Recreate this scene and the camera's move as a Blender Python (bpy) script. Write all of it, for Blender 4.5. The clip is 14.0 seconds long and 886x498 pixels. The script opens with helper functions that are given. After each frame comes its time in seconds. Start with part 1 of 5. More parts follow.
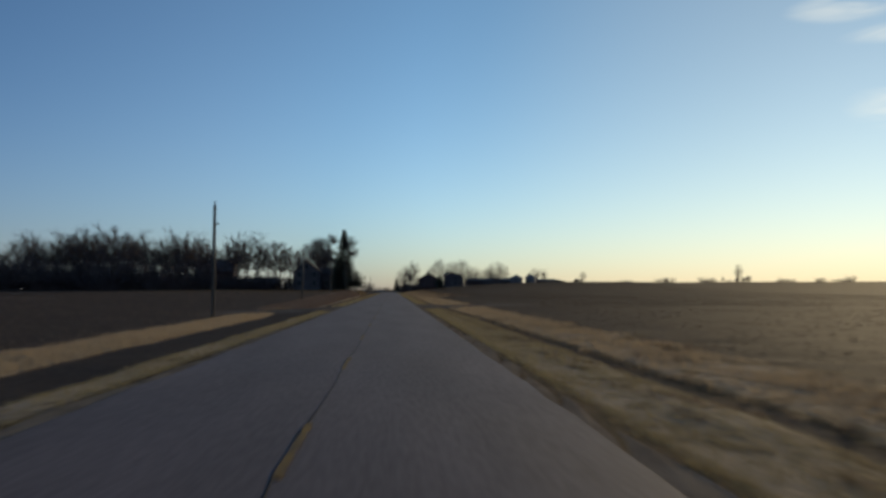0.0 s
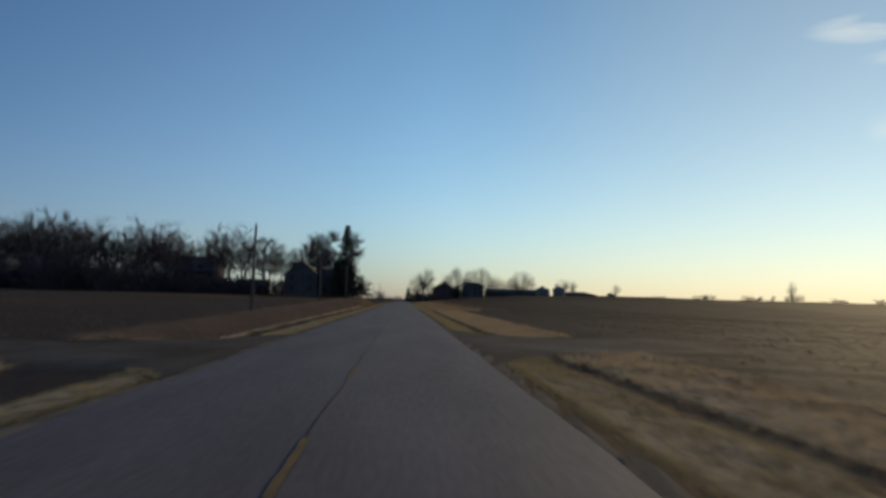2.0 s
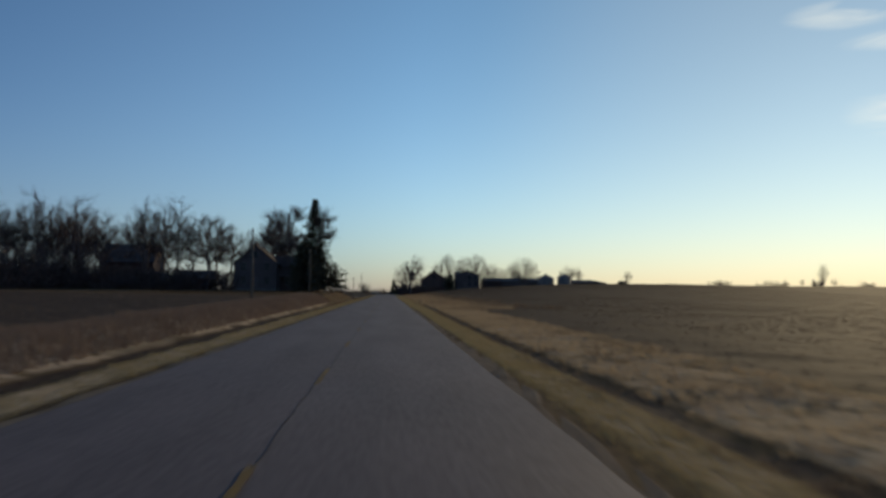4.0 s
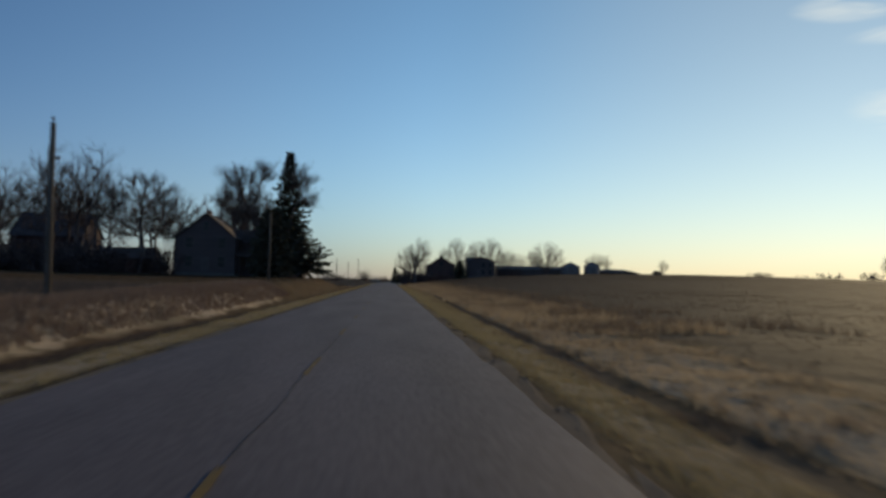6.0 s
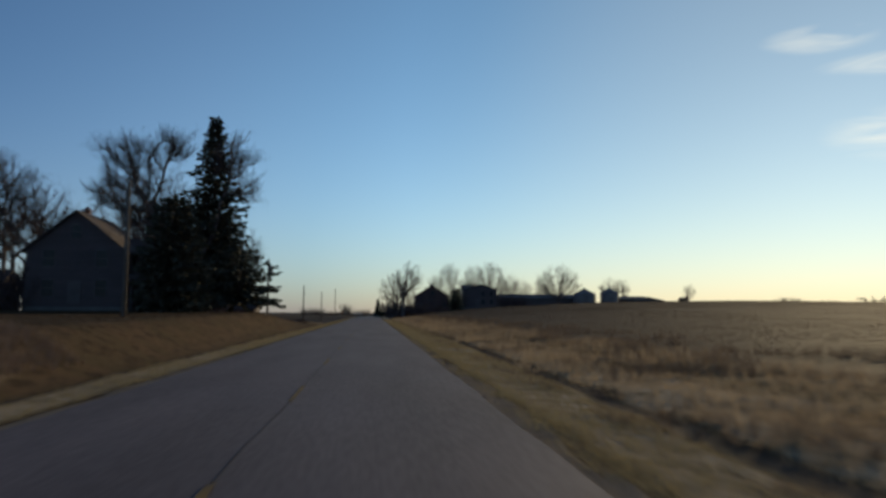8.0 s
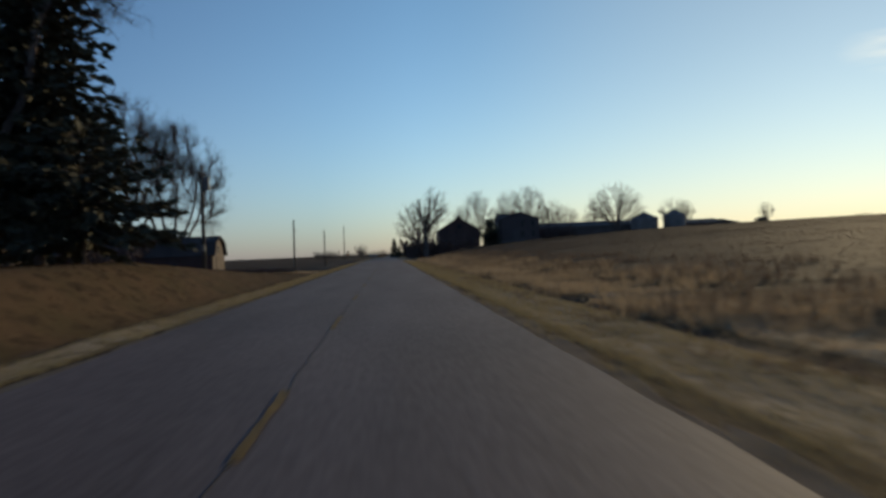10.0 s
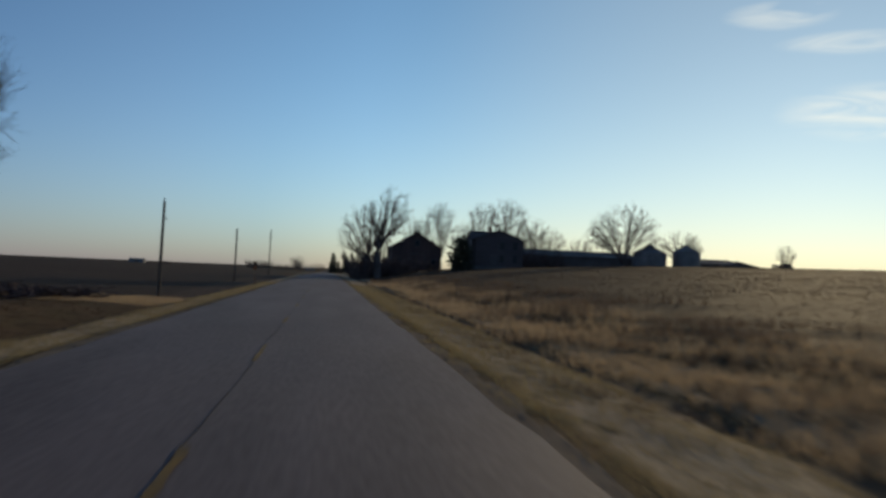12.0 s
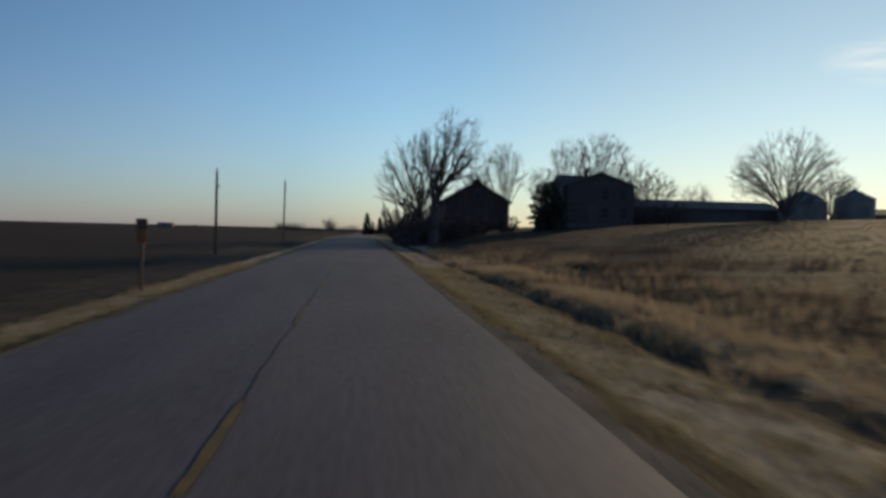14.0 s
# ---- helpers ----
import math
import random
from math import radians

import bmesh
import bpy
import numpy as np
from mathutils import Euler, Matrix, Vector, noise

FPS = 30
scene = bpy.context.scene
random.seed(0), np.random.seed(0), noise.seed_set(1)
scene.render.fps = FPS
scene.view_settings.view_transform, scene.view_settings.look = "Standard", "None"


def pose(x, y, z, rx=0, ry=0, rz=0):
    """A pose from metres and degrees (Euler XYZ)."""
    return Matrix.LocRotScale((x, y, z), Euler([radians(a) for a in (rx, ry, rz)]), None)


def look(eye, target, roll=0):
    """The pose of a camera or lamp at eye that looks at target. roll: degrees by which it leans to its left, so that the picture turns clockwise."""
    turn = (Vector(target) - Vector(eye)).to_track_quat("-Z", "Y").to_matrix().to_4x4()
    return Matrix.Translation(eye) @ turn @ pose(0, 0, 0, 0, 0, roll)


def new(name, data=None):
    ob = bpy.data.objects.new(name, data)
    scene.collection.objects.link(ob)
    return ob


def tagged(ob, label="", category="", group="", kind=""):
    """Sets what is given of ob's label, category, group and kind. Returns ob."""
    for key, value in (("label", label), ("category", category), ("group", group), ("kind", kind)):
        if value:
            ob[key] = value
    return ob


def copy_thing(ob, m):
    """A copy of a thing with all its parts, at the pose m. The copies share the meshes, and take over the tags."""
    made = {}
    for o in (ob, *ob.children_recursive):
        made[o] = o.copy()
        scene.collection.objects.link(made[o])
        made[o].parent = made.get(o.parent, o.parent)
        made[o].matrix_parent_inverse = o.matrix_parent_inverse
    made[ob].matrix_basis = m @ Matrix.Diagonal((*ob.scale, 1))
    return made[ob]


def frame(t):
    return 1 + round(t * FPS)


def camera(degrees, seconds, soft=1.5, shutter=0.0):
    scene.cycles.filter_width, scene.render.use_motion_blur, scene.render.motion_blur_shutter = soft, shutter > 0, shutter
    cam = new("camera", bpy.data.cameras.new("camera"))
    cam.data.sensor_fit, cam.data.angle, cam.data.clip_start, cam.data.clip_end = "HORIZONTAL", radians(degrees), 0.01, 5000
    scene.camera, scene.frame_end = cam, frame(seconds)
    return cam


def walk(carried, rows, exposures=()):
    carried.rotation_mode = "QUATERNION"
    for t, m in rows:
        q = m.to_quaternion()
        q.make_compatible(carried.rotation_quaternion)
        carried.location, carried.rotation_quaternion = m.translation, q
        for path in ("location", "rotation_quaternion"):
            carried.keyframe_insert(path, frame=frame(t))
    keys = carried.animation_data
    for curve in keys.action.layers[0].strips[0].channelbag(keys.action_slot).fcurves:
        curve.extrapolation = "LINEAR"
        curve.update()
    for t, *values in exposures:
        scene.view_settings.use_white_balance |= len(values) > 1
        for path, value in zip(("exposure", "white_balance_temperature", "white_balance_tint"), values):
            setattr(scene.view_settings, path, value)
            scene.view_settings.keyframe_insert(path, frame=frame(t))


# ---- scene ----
EXPOSURE, KELVIN, TINT = 0.10, 7250, 3
DASH0 = -2.6                        # where a yellow dash begins
# utility poles: x, y, height of the top, lean, transformer
POLES = (
    (-11.8, 53.3, 7.7, 0.3, False), (-11.6, 104.1, 7.35, 0.8, False), (-11.9, 157.0, 7.4, -0.4, False), (-12.1, 210.3, 8.6, 0.2, False),
    (-11.6, 261.5, 7.9, 0.3, True), (-12.2, 314.6, 6.4, 0.8, False), (-12.0, 362.5, 6.6, 0.2, False), (-11.0, 412.5, 9.0, 0.6, False),
)

# ------------------------------------------------------------------ camera
cam = camera(62.0, 14.0, soft=3.2, shutter=0.4)
PATH = [
    (0, (0.975, -0.579, 1.581), (1.113, 1.413, 1.689), -0.2),
    (0.5, (0.94, 10.211, 1.567), (1.041, 12.208, 1.62), -0.5),
    (1, (0.979, 20.734, 1.58), (1.028, 22.733, 1.606), -0.6),
    (1.5, (0.963, 31.081, 1.539), (1.099, 33.075, 1.598), 0.5),
    (2, (1.034, 41.678, 1.582), (1.137, 43.671, 1.718), 1.5),
    (2.5, (1.038, 52.295, 1.685), (1.082, 54.294, 1.626), 1.8),
    (3, (1.085, 62.91, 1.502), (1.099, 64.91, 1.545), 3.2),
    (3.5, (1.12, 73.452, 1.524), (1.166, 75.449, 1.626), 2.0),
    (4, (1.226, 84.901, 1.603), (1.371, 86.892, 1.717), 0.4),
    (6.5, (1.338, 137.685, 1.548), (1.482, 139.678, 1.628), 1.4),
    (7, (1.338, 148.195, 1.472), (1.526, 150.179, 1.644), 0.3),
    (9.5, (1.248, 199.216, 1.432), (1.41, 201.203, 1.596), -0.6),
    (10, (1.086, 209.593, 1.329), (1.233, 211.587, 1.333), -2.5),
    (10.5, (1.199, 220.348, 1.391), (1.404, 222.338, 1.394), 0.7),
    (11, (1.215, 230.973, 1.56), (1.483, 232.953, 1.632), 1.9),
    (11.5, (1.032, 242.038, 1.383), (1.352, 244.005, 1.549), 1.5),
    (12, (1.123, 252.173, 1.583), (1.432, 254.148, 1.646), 2.4),
    (12.5, (1.215, 262.627, 1.664), (1.496, 264.603, 1.794), 1.8),
    (13, (1.089, 272.899, 1.697), (1.349, 274.882, 1.751), 3.4),
    (13.5, (0.959, 283.277, 1.715), (1.188, 285.264, 1.696), 1.4),
    (14, (1.099, 293.36, 1.676), (1.323, 295.347, 1.626), 1.4),
]
walk(cam, [(t, look(eye, goal, roll)) for t, eye, goal, roll in PATH], [(0, EXPOSURE, KELVIN, TINT), (14.0, EXPOSURE, KELVIN, TINT)])

# ------------------------------------------------------------------ light
HAZE = 0.85                         # how thick the haze lies on the horizon
SUN_AZ, SUN_EL = 37.0, 12.0          # degrees to the right of the road's line, and above the horizon

world = bpy.data.worlds.new("sky")
scene.world = world
world.use_nodes = True
wn, wl = world.node_tree.nodes, world.node_tree.links
wn.clear()
sky = wn.new("ShaderNodeTexSky")
sky.sky_type, sky.sun_disc = "NISHITA", False
sky.sun_elevation, sky.sun_rotation = radians(SUN_EL), radians(SUN_AZ)
sky.altitude, sky.air_density, sky.dust_density, sky.ozone_density = 250, 0.8, 0.04, 3.0
wbg, wout = wn.new("ShaderNodeBackground"), wn.new("ShaderNodeOutputWorld")
wbg.inputs["Strength"].default_value = 0.15
# three thin cirrus streaks over the sun's side
wtc, wmap, wnoise = wn.new("ShaderNodeTexCoord"), wn.new("ShaderNodeMapping"), wn.new("ShaderNodeTexNoise")
wmap.inputs["Scale"].default_value = (9.0, 9.0, 46.0)
wnoise.inputs["Scale"].default_value, wnoise.inputs["Detail"].default_value = 1.0, 6.0
wl.new(wtc.outputs["Generated"], wmap.inputs["Vector"])
wl.new(wmap.outputs["Vector"], wnoise.inputs["Vector"])
wnoise.inputs["Distortion"].default_value = 1.2
wwisp = wn.new("ShaderNodeMapRange")
wwisp.inputs["From Min"].default_value, wwisp.inputs["From Max"].default_value = 0.34, 0.74
wl.new(wnoise.outputs["Fac"], wwisp.inputs["Value"])
wsum = None
for az, el, wide, high, strength in ((33.0, 18.7, 4.0, 1.1, 0.50), (38.0, 16.5, 5.5, 0.9, 0.46), (39.0, 11.9, 6.5, 2.2, 0.62)):
    a_, e_ = radians(az), radians(el)
    axis = Vector((math.sin(a_) * math.cos(e_), math.cos(a_) * math.cos(e_), math.sin(e_)))
    side = Vector((math.cos(a_), -math.sin(a_), -0.05)).normalized()
    upw = side.cross(axis)
    parts_ = []
    for vec, size in ((side, wide), (upw, high)):
        dot, div, sq = wn.new("ShaderNodeVectorMath"), wn.new("ShaderNodeMath"), wn.new("ShaderNodeMath")
        dot.operation, dot.inputs[1].default_value = "DOT_PRODUCT", vec
        div.operation, div.inputs[1].default_value = "DIVIDE", math.sin(radians(size))
        sq.operation, sq.inputs[1].default_value = "POWER", 2.0
        off = wn.new("ShaderNodeVectorMath")
        off.operation, off.inputs[1].default_value = "SUBTRACT", axis
        wl.new(wtc.outputs["Generated"], off.inputs[0])
        wl.new(off.outputs["Vector"], dot.inputs[0])
        wl.new(dot.outputs["Value"], div.inputs[0])
        wl.new(div.outputs[0], sq.inputs[0])
        parts_.append(sq.outputs[0])
    both, fall, tex_ = wn.new("ShaderNodeMath"), wn.new("ShaderNodeMapRange"), wn.new("ShaderNodeMath")
    both.operation = "ADD"
    wl.new(parts_[0], both.inputs[0])
    wl.new(parts_[1], both.inputs[1])
    fall.interpolation_type = "SMOOTHSTEP"
    for key, val in (("From Min", 1.0), ("From Max", 0.0), ("To Min", 0.0), ("To Max", strength)):
        fall.inputs[key].default_value = val
    wl.new(both.outputs[0], fall.inputs["Value"])
    tex_.operation = "MULTIPLY"
    wl.new(fall.outputs["Result"], tex_.inputs[0])
    wl.new(wwisp.outputs["Result"], tex_.inputs[1])
    if wsum:
        add_ = wn.new("ShaderNodeMath")
        add_.operation = "ADD"
        wl.new(wsum, add_.inputs[0])
        wl.new(tex_.outputs[0], add_.inputs[1])
        wsum = add_.outputs[0]
    else:
        wsum = tex_.outputs[0]
wmix = wn.new("ShaderNodeMixRGB")
wmix.inputs["Color2"].default_value = (7.1, 6.9, 6.5, 1)
wl.new(wsum, wmix.inputs["Fac"])
# deeper blue away from the sun, paler towards it
wring, wramp, wdeep = wn.new("ShaderNodeVectorMath"), wn.new("ShaderNodeValToRGB"), wn.new("ShaderNodeMixRGB")
wring.operation = "DOT_PRODUCT"
wring.inputs[1].default_value = (math.sin(radians(SUN_AZ)) * math.cos(radians(SUN_EL)), math.cos(radians(SUN_AZ)) * math.cos(radians(SUN_EL)), math.sin(radians(SUN_EL)))
wl.new(wtc.outputs["Generated"], wring.inputs[0])
for k_, (at_, col_) in enumerate(((0.42, (0.62, 0.74, 0.88)), (0.66, (0.90, 0.95, 1.0)), (0.83, (1.02, 1.09, 1.08)), (0.98, (1.02, 1.03, 0.94)))):
    el_ = wramp.color_ramp.elements[k_] if k_ < 2 else wramp.color_ramp.elements.new(at_)
    el_.position, el_.color = at_, (*(c_ / 1.2 for c_ in col_), 1)
wdeep.blend_type, wdeep.inputs["Fac"].default_value = "MULTIPLY", 1.0
wl.new(wring.outputs["Value"], wramp.inputs["Fac"])
wl.new(sky.outputs["Color"], wdeep.inputs["Color1"])
wl.new(wramp.outputs["Color"], wdeep.inputs["Color2"])
wl.new(wdeep.outputs["Color"], wmix.inputs["Color1"])
# ground haze along the horizon, lavender away from the sun and cream towards it
wsep, wexp, wamt = wn.new("ShaderNodeSeparateXYZ"), wn.new("ShaderNodeMath"), wn.new("ShaderNodeMath")
wl.new(wtc.outputs["Generated"], wsep.inputs[0])
wscale = wn.new("ShaderNodeMath")
wscale.operation, wscale.inputs[1].default_value = "MULTIPLY", -11.0
wl.new(wsep.outputs["Z"], wscale.inputs[0])
wexp.operation = "EXPONENT"
wl.new(wscale.outputs[0], wexp.inputs[0])
wamt.operation, wamt.inputs[1].default_value, wamt.use_clamp = "MULTIPLY", HAZE, True
wl.new(wexp.outputs[0], wamt.inputs[0])
wsd, wsr, whz, wfin = wn.new("ShaderNodeVectorMath"), wn.new("ShaderNodeMapRange"), wn.new("ShaderNodeMixRGB"), wn.new("ShaderNodeMixRGB")
wsd.operation = "DOT_PRODUCT"
wsd.inputs[1].default_value = (math.sin(radians(SUN_AZ)), math.cos(radians(SUN_AZ)), 0)
wl.new(wtc.outputs["Generated"], wsd.inputs[0])
wsr.inputs["From Min"].default_value, wsr.inputs["From Max"].default_value = 0.74, 1.0
wl.new(wsd.outputs["Value"], wsr.inputs["Value"])
whz.inputs["Color1"].default_value, whz.inputs["Color2"].default_value = (1.50, 1.29, 1.60, 1), (5.1, 3.88, 2.90, 1)
wl.new(wsr.outputs["Result"], whz.inputs["Fac"])
wl.new(wamt.outputs[0], wfin.inputs["Fac"])
wl.new(wmix.outputs["Color"], wfin.inputs["Color1"])
wl.new(whz.outputs["Color"], wfin.inputs["Color2"])
# the bright ring of sky close round the sun
wrr, wrm = wn.new("ShaderNodeMapRange"), wn.new("ShaderNodeMixRGB")
wrr.interpolation_type = "SMOOTHSTEP"
for key, val in (("From Min", 0.86), ("From Max", 1.0), ("To Min", 0.0), ("To Max", 0.08)):
    wrr.inputs[key].default_value = val
wl.new(wring.outputs["Value"], wrr.inputs["Value"])
wl.new(wrr.outputs["Result"], wrm.inputs["Fac"])
wl.new(wfin.outputs["Color"], wrm.inputs["Color1"])
wrm.inputs["Color2"].default_value = (7.6, 6.9, 6.0, 1)
wl.new(wrm.outputs["Color"], wbg.inputs["Color"])
wl.new(wbg.outputs["Background"], wout.inputs["Surface"])

sun_data = bpy.data.lights.new("sun", "SUN")
sun_data.energy, sun_data.angle, sun_data.color = 2.3, radians(0.6), (1.0, 0.78, 0.52)
sun = new("sun", sun_data)
SUN_DIR = Vector((math.sin(radians(SUN_AZ)) * math.cos(radians(SUN_EL)), math.cos(radians(SUN_AZ)) * math.cos(radians(SUN_EL)), math.sin(radians(SUN_EL))))
sun.matrix_world = look(SUN_DIR * 100, (0, 0, 0))


# ------------------------------------------------------------------ materials
def material(name, dark, light, rough=0.9, grain=20.0, patch=0.6, bump=0.3, island=0.0, metal=0.0, stretch=(1, 1, 1), spec=0.3, leafy=0.0):
    """Two scales of noise between a dark and a light colour; island: how much single pieces differ; leafy: light let through."""
    m = bpy.data.materials.new(name)
    m.use_nodes = True
    n, l = m.node_tree.nodes, m.node_tree.links
    bsdf = n["Principled BSDF"]
    bsdf.inputs["Roughness"].default_value, bsdf.inputs["Metallic"].default_value = rough, metal
    bsdf.inputs["Specular IOR Level"].default_value = spec
    tc, mp = n.new("ShaderNodeTexCoord"), n.new("ShaderNodeMapping")
    mp.inputs["Scale"].default_value = stretch
    fine, wide = n.new("ShaderNodeTexNoise"), n.new("ShaderNodeTexNoise")
    fine.inputs["Scale"].default_value, fine.inputs["Detail"].default_value = grain, 6
    wide.inputs["Scale"].default_value, wide.inputs["Detail"].default_value = patch, 4
    l.new(tc.outputs["Object"], mp.inputs["Vector"])
    for tex in (fine, wide):
        l.new(mp.outputs["Vector"], tex.inputs["Vector"])
    add = n.new("ShaderNodeMath")
    add.operation = "ADD"
    l.new(fine.outputs["Fac"], add.inputs[0])
    l.new(wide.outputs["Fac"], add.inputs[1])
    last = add
    if island:
        geo, mul, more = n.new("ShaderNodeNewGeometry"), n.new("ShaderNodeMath"), n.new("ShaderNodeMath")
        mul.operation, mul.inputs[1].default_value = "MULTIPLY", island
        more.operation = "ADD"
        l.new(geo.outputs["Random Per Island"], mul.inputs[0])
        l.new(add.outputs[0], more.inputs[0])
        l.new(mul.outputs[0], more.inputs[1])
        last = more
    rng_ = n.new("ShaderNodeMapRange")
    rng_.inputs["From Min"].default_value, rng_.inputs["From Max"].default_value = 0.7, 1.3 + island
    mix = n.new("ShaderNodeMixRGB")
    mix.inputs["Color1"].default_value, mix.inputs["Color2"].default_value = (*dark, 1), (*light, 1)
    l.new(last.outputs[0], rng_.inputs["Value"])
    l.new(rng_.outputs["Result"], mix.inputs["Fac"])
    l.new(mix.outputs["Color"], bsdf.inputs["Base Color"])
    if bump:
        bp = n.new("ShaderNodeBump")
        bp.inputs["Strength"].default_value, bp.inputs["Distance"].default_value = bump, 0.03
        l.new(fine.outputs["Fac"], bp.inputs["Height"])
        l.new(bp.outputs["Normal"], bsdf.inputs["Normal"])
    if leafy:
        thin, both_ = n.new("ShaderNodeBsdfTranslucent"), n.new("ShaderNodeMixShader")
        both_.inputs["Fac"].default_value = leafy
        l.new(mix.outputs["Color"], thin.inputs["Color"])
        l.new(bsdf.outputs["BSDF"], both_.inputs[1])
        l.new(thin.outputs["BSDF"], both_.inputs[2])
        l.new(both_.outputs["Shader"], n["Material Output"].inputs["Surface"])
    return m


M_ASPHALT = material("asphalt", (0.078, 0.064, 0.066), (0.132, 0.109, 0.112), rough=0.75, grain=14, patch=0.7, bump=0.12, stretch=(1, 0.16, 1), spec=0.12)
M_SEAM = material("tar_seam", (0.024, 0.024, 0.024), (0.052, 0.051, 0.051), rough=0.95, grain=8, patch=1, spec=0.05)
M_YELLOW = material("worn_yellow_paint", (0.043, 0.031, 0.017), (0.204, 0.111, 0.013), rough=0.85, grain=9, patch=1.2, bump=0.2)
M_GRAVEL = material("shoulder_gravel", (0.125, 0.100, 0.074), (0.250, 0.202, 0.150), grain=30, patch=0.8, bump=0.35, spec=0.0)
M_STONE = material("gravel_stones", (0.06, 0.055, 0.05), (0.20, 0.18, 0.155), grain=6, patch=2, bump=0.2, island=0.8)
M_GRASS = material("dry_verge_grass", (0.205, 0.160, 0.086), (0.430, 0.345, 0.190), rough=0.7, grain=3, patch=0.25, bump=0, island=0.7, spec=0.08, leafy=0.3)
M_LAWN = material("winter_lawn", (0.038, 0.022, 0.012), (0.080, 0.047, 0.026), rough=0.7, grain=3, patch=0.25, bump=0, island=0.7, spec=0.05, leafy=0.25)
M_TALL = material("tall_dead_grass", (0.225, 0.172, 0.112), (0.465, 0.362, 0.245), rough=0.7, grain=3, patch=0.2, bump=0, island=0.7, spec=0.08, leafy=0.5)
M_STUBBLE = material("crop_residue", (0.120, 0.084, 0.066), (0.270, 0.191, 0.146), rough=0.7, grain=3, patch=0.2, bump=0, island=0.8, spec=0.10, leafy=0.2)
M_WEED = material("dead_brown_weeds", (0.092, 0.066, 0.048), (0.255, 0.186, 0.130), rough=0.7, grain=3, patch=0.3, bump=0, island=0.8, spec=0.08, leafy=0.3)
M_STALK = material("dark_crop_stalks", (0.062, 0.044, 0.034), (0.165, 0.117, 0.086), rough=0.8, grain=3, patch=0.3, bump=0, island=0.8, spec=0.03, leafy=0.15)
M_BARK = material("grey_brown_bark", (0.070, 0.052, 0.046), (0.185, 0.140, 0.125), grain=9, patch=1.2, bump=0.6, stretch=(1, 1, 0.25))
M_TWIG = material("bare_twigs", (0.060, 0.043, 0.040), (0.150, 0.108, 0.098), grain=4, patch=0.5, bump=0)
M_NEEDLE = material("spruce_needles", (0.038, 0.038, 0.029), (0.115, 0.108, 0.076), rough=0.8, grain=3, patch=0.6, bump=0, island=0.5, spec=0.1)
M_SHRUB = material("brush_twigs", (0.058, 0.040, 0.038), (0.140, 0.098, 0.090), grain=3, patch=0.5, bump=0)
M_POLE = material("weathered_pole_wood", (0.05, 0.04, 0.032), (0.16, 0.13, 0.105), grain=16, patch=1.0, bump=0.5, stretch=(1, 1, 0.08))
M_STEEL = material("galvanised_steel", (0.15, 0.130, 0.125), (0.27, 0.240, 0.23), rough=0.6, grain=12, patch=0.6, bump=0.1, metal=0.25)
M_BINROOF = material("bin_roof_steel", (0.13, 0.115, 0.108), (0.23, 0.205, 0.195), rough=0.6, grain=9, patch=0.7, bump=0.1, metal=0.2, spec=0.2)
M_TRANS = material("transformer_paint", (0.14, 0.14, 0.14), (0.24, 0.24, 0.23), rough=0.6, grain=8, patch=2, bump=0.1)
M_PORCELAIN = material("brown_porcelain", (0.05, 0.025, 0.018), (0.09, 0.045, 0.03), rough=0.25, grain=5, patch=1, bump=0)
# siding, barn boards, tin and trim: backlit shade is put into these dark colours
M_GREY = material("backlit_house_siding", (0.064, 0.047, 0.047), (0.116, 0.087, 0.087), rough=0.75, grain=6, patch=0.5, bump=0.2, stretch=(0.3, 0.3, 3))
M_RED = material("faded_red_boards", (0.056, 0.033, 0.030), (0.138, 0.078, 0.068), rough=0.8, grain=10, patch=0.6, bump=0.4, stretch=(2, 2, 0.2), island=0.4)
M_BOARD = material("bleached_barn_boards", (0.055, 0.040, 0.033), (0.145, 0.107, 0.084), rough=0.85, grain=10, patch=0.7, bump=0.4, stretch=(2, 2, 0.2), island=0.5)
# far buildings: distance haze painted in as a paler grey
M_PALE = material("hazed_grey_sheeting", (0.10, 0.10, 0.105), (0.19, 0.19, 0.195), rough=0.8, grain=6, patch=0.4, bump=0.1, spec=0.1)
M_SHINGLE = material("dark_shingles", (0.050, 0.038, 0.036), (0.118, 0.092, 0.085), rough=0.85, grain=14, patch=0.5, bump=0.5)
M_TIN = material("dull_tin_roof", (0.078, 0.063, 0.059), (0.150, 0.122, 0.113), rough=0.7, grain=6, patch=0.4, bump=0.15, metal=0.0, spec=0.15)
M_BRICK = material("chimney_brick", (0.13, 0.06, 0.045), (0.26, 0.13, 0.10), grain=14, patch=2, bump=0.4)
M_TRIM = material("painted_trim", (0.075, 0.060, 0.058), (0.130, 0.106, 0.102), rough=0.6, grain=8, patch=1, bump=0.1)
M_CONC = material("rough_concrete", (0.090, 0.085, 0.080), (0.165, 0.160, 0.150), grain=12, patch=0.8, bump=0.4)
M_SIGN = material("rust_orange_marker", (0.20, 0.06, 0.025), (0.42, 0.15, 0.05), rough=0.5, grain=8, patch=3, bump=0.05)
M_SIGNBACK = material("dull_brown_marker", (0.10, 0.055, 0.035), (0.2, 0.11, 0.07), rough=0.5, grain=8, patch=3, bump=0.05)
M_GLASS = bpy.data.materials.new("window_glass")
M_GLASS.use_nodes = True
_b = M_GLASS.node_tree.nodes["Principled BSDF"]
_b.inputs["Base Color"].default_value, _b.inputs["Roughness"].default_value = (0.02, 0.022, 0.025, 1), 0.25
_b.inputs["Specular IOR Level"].default_value = 0.2


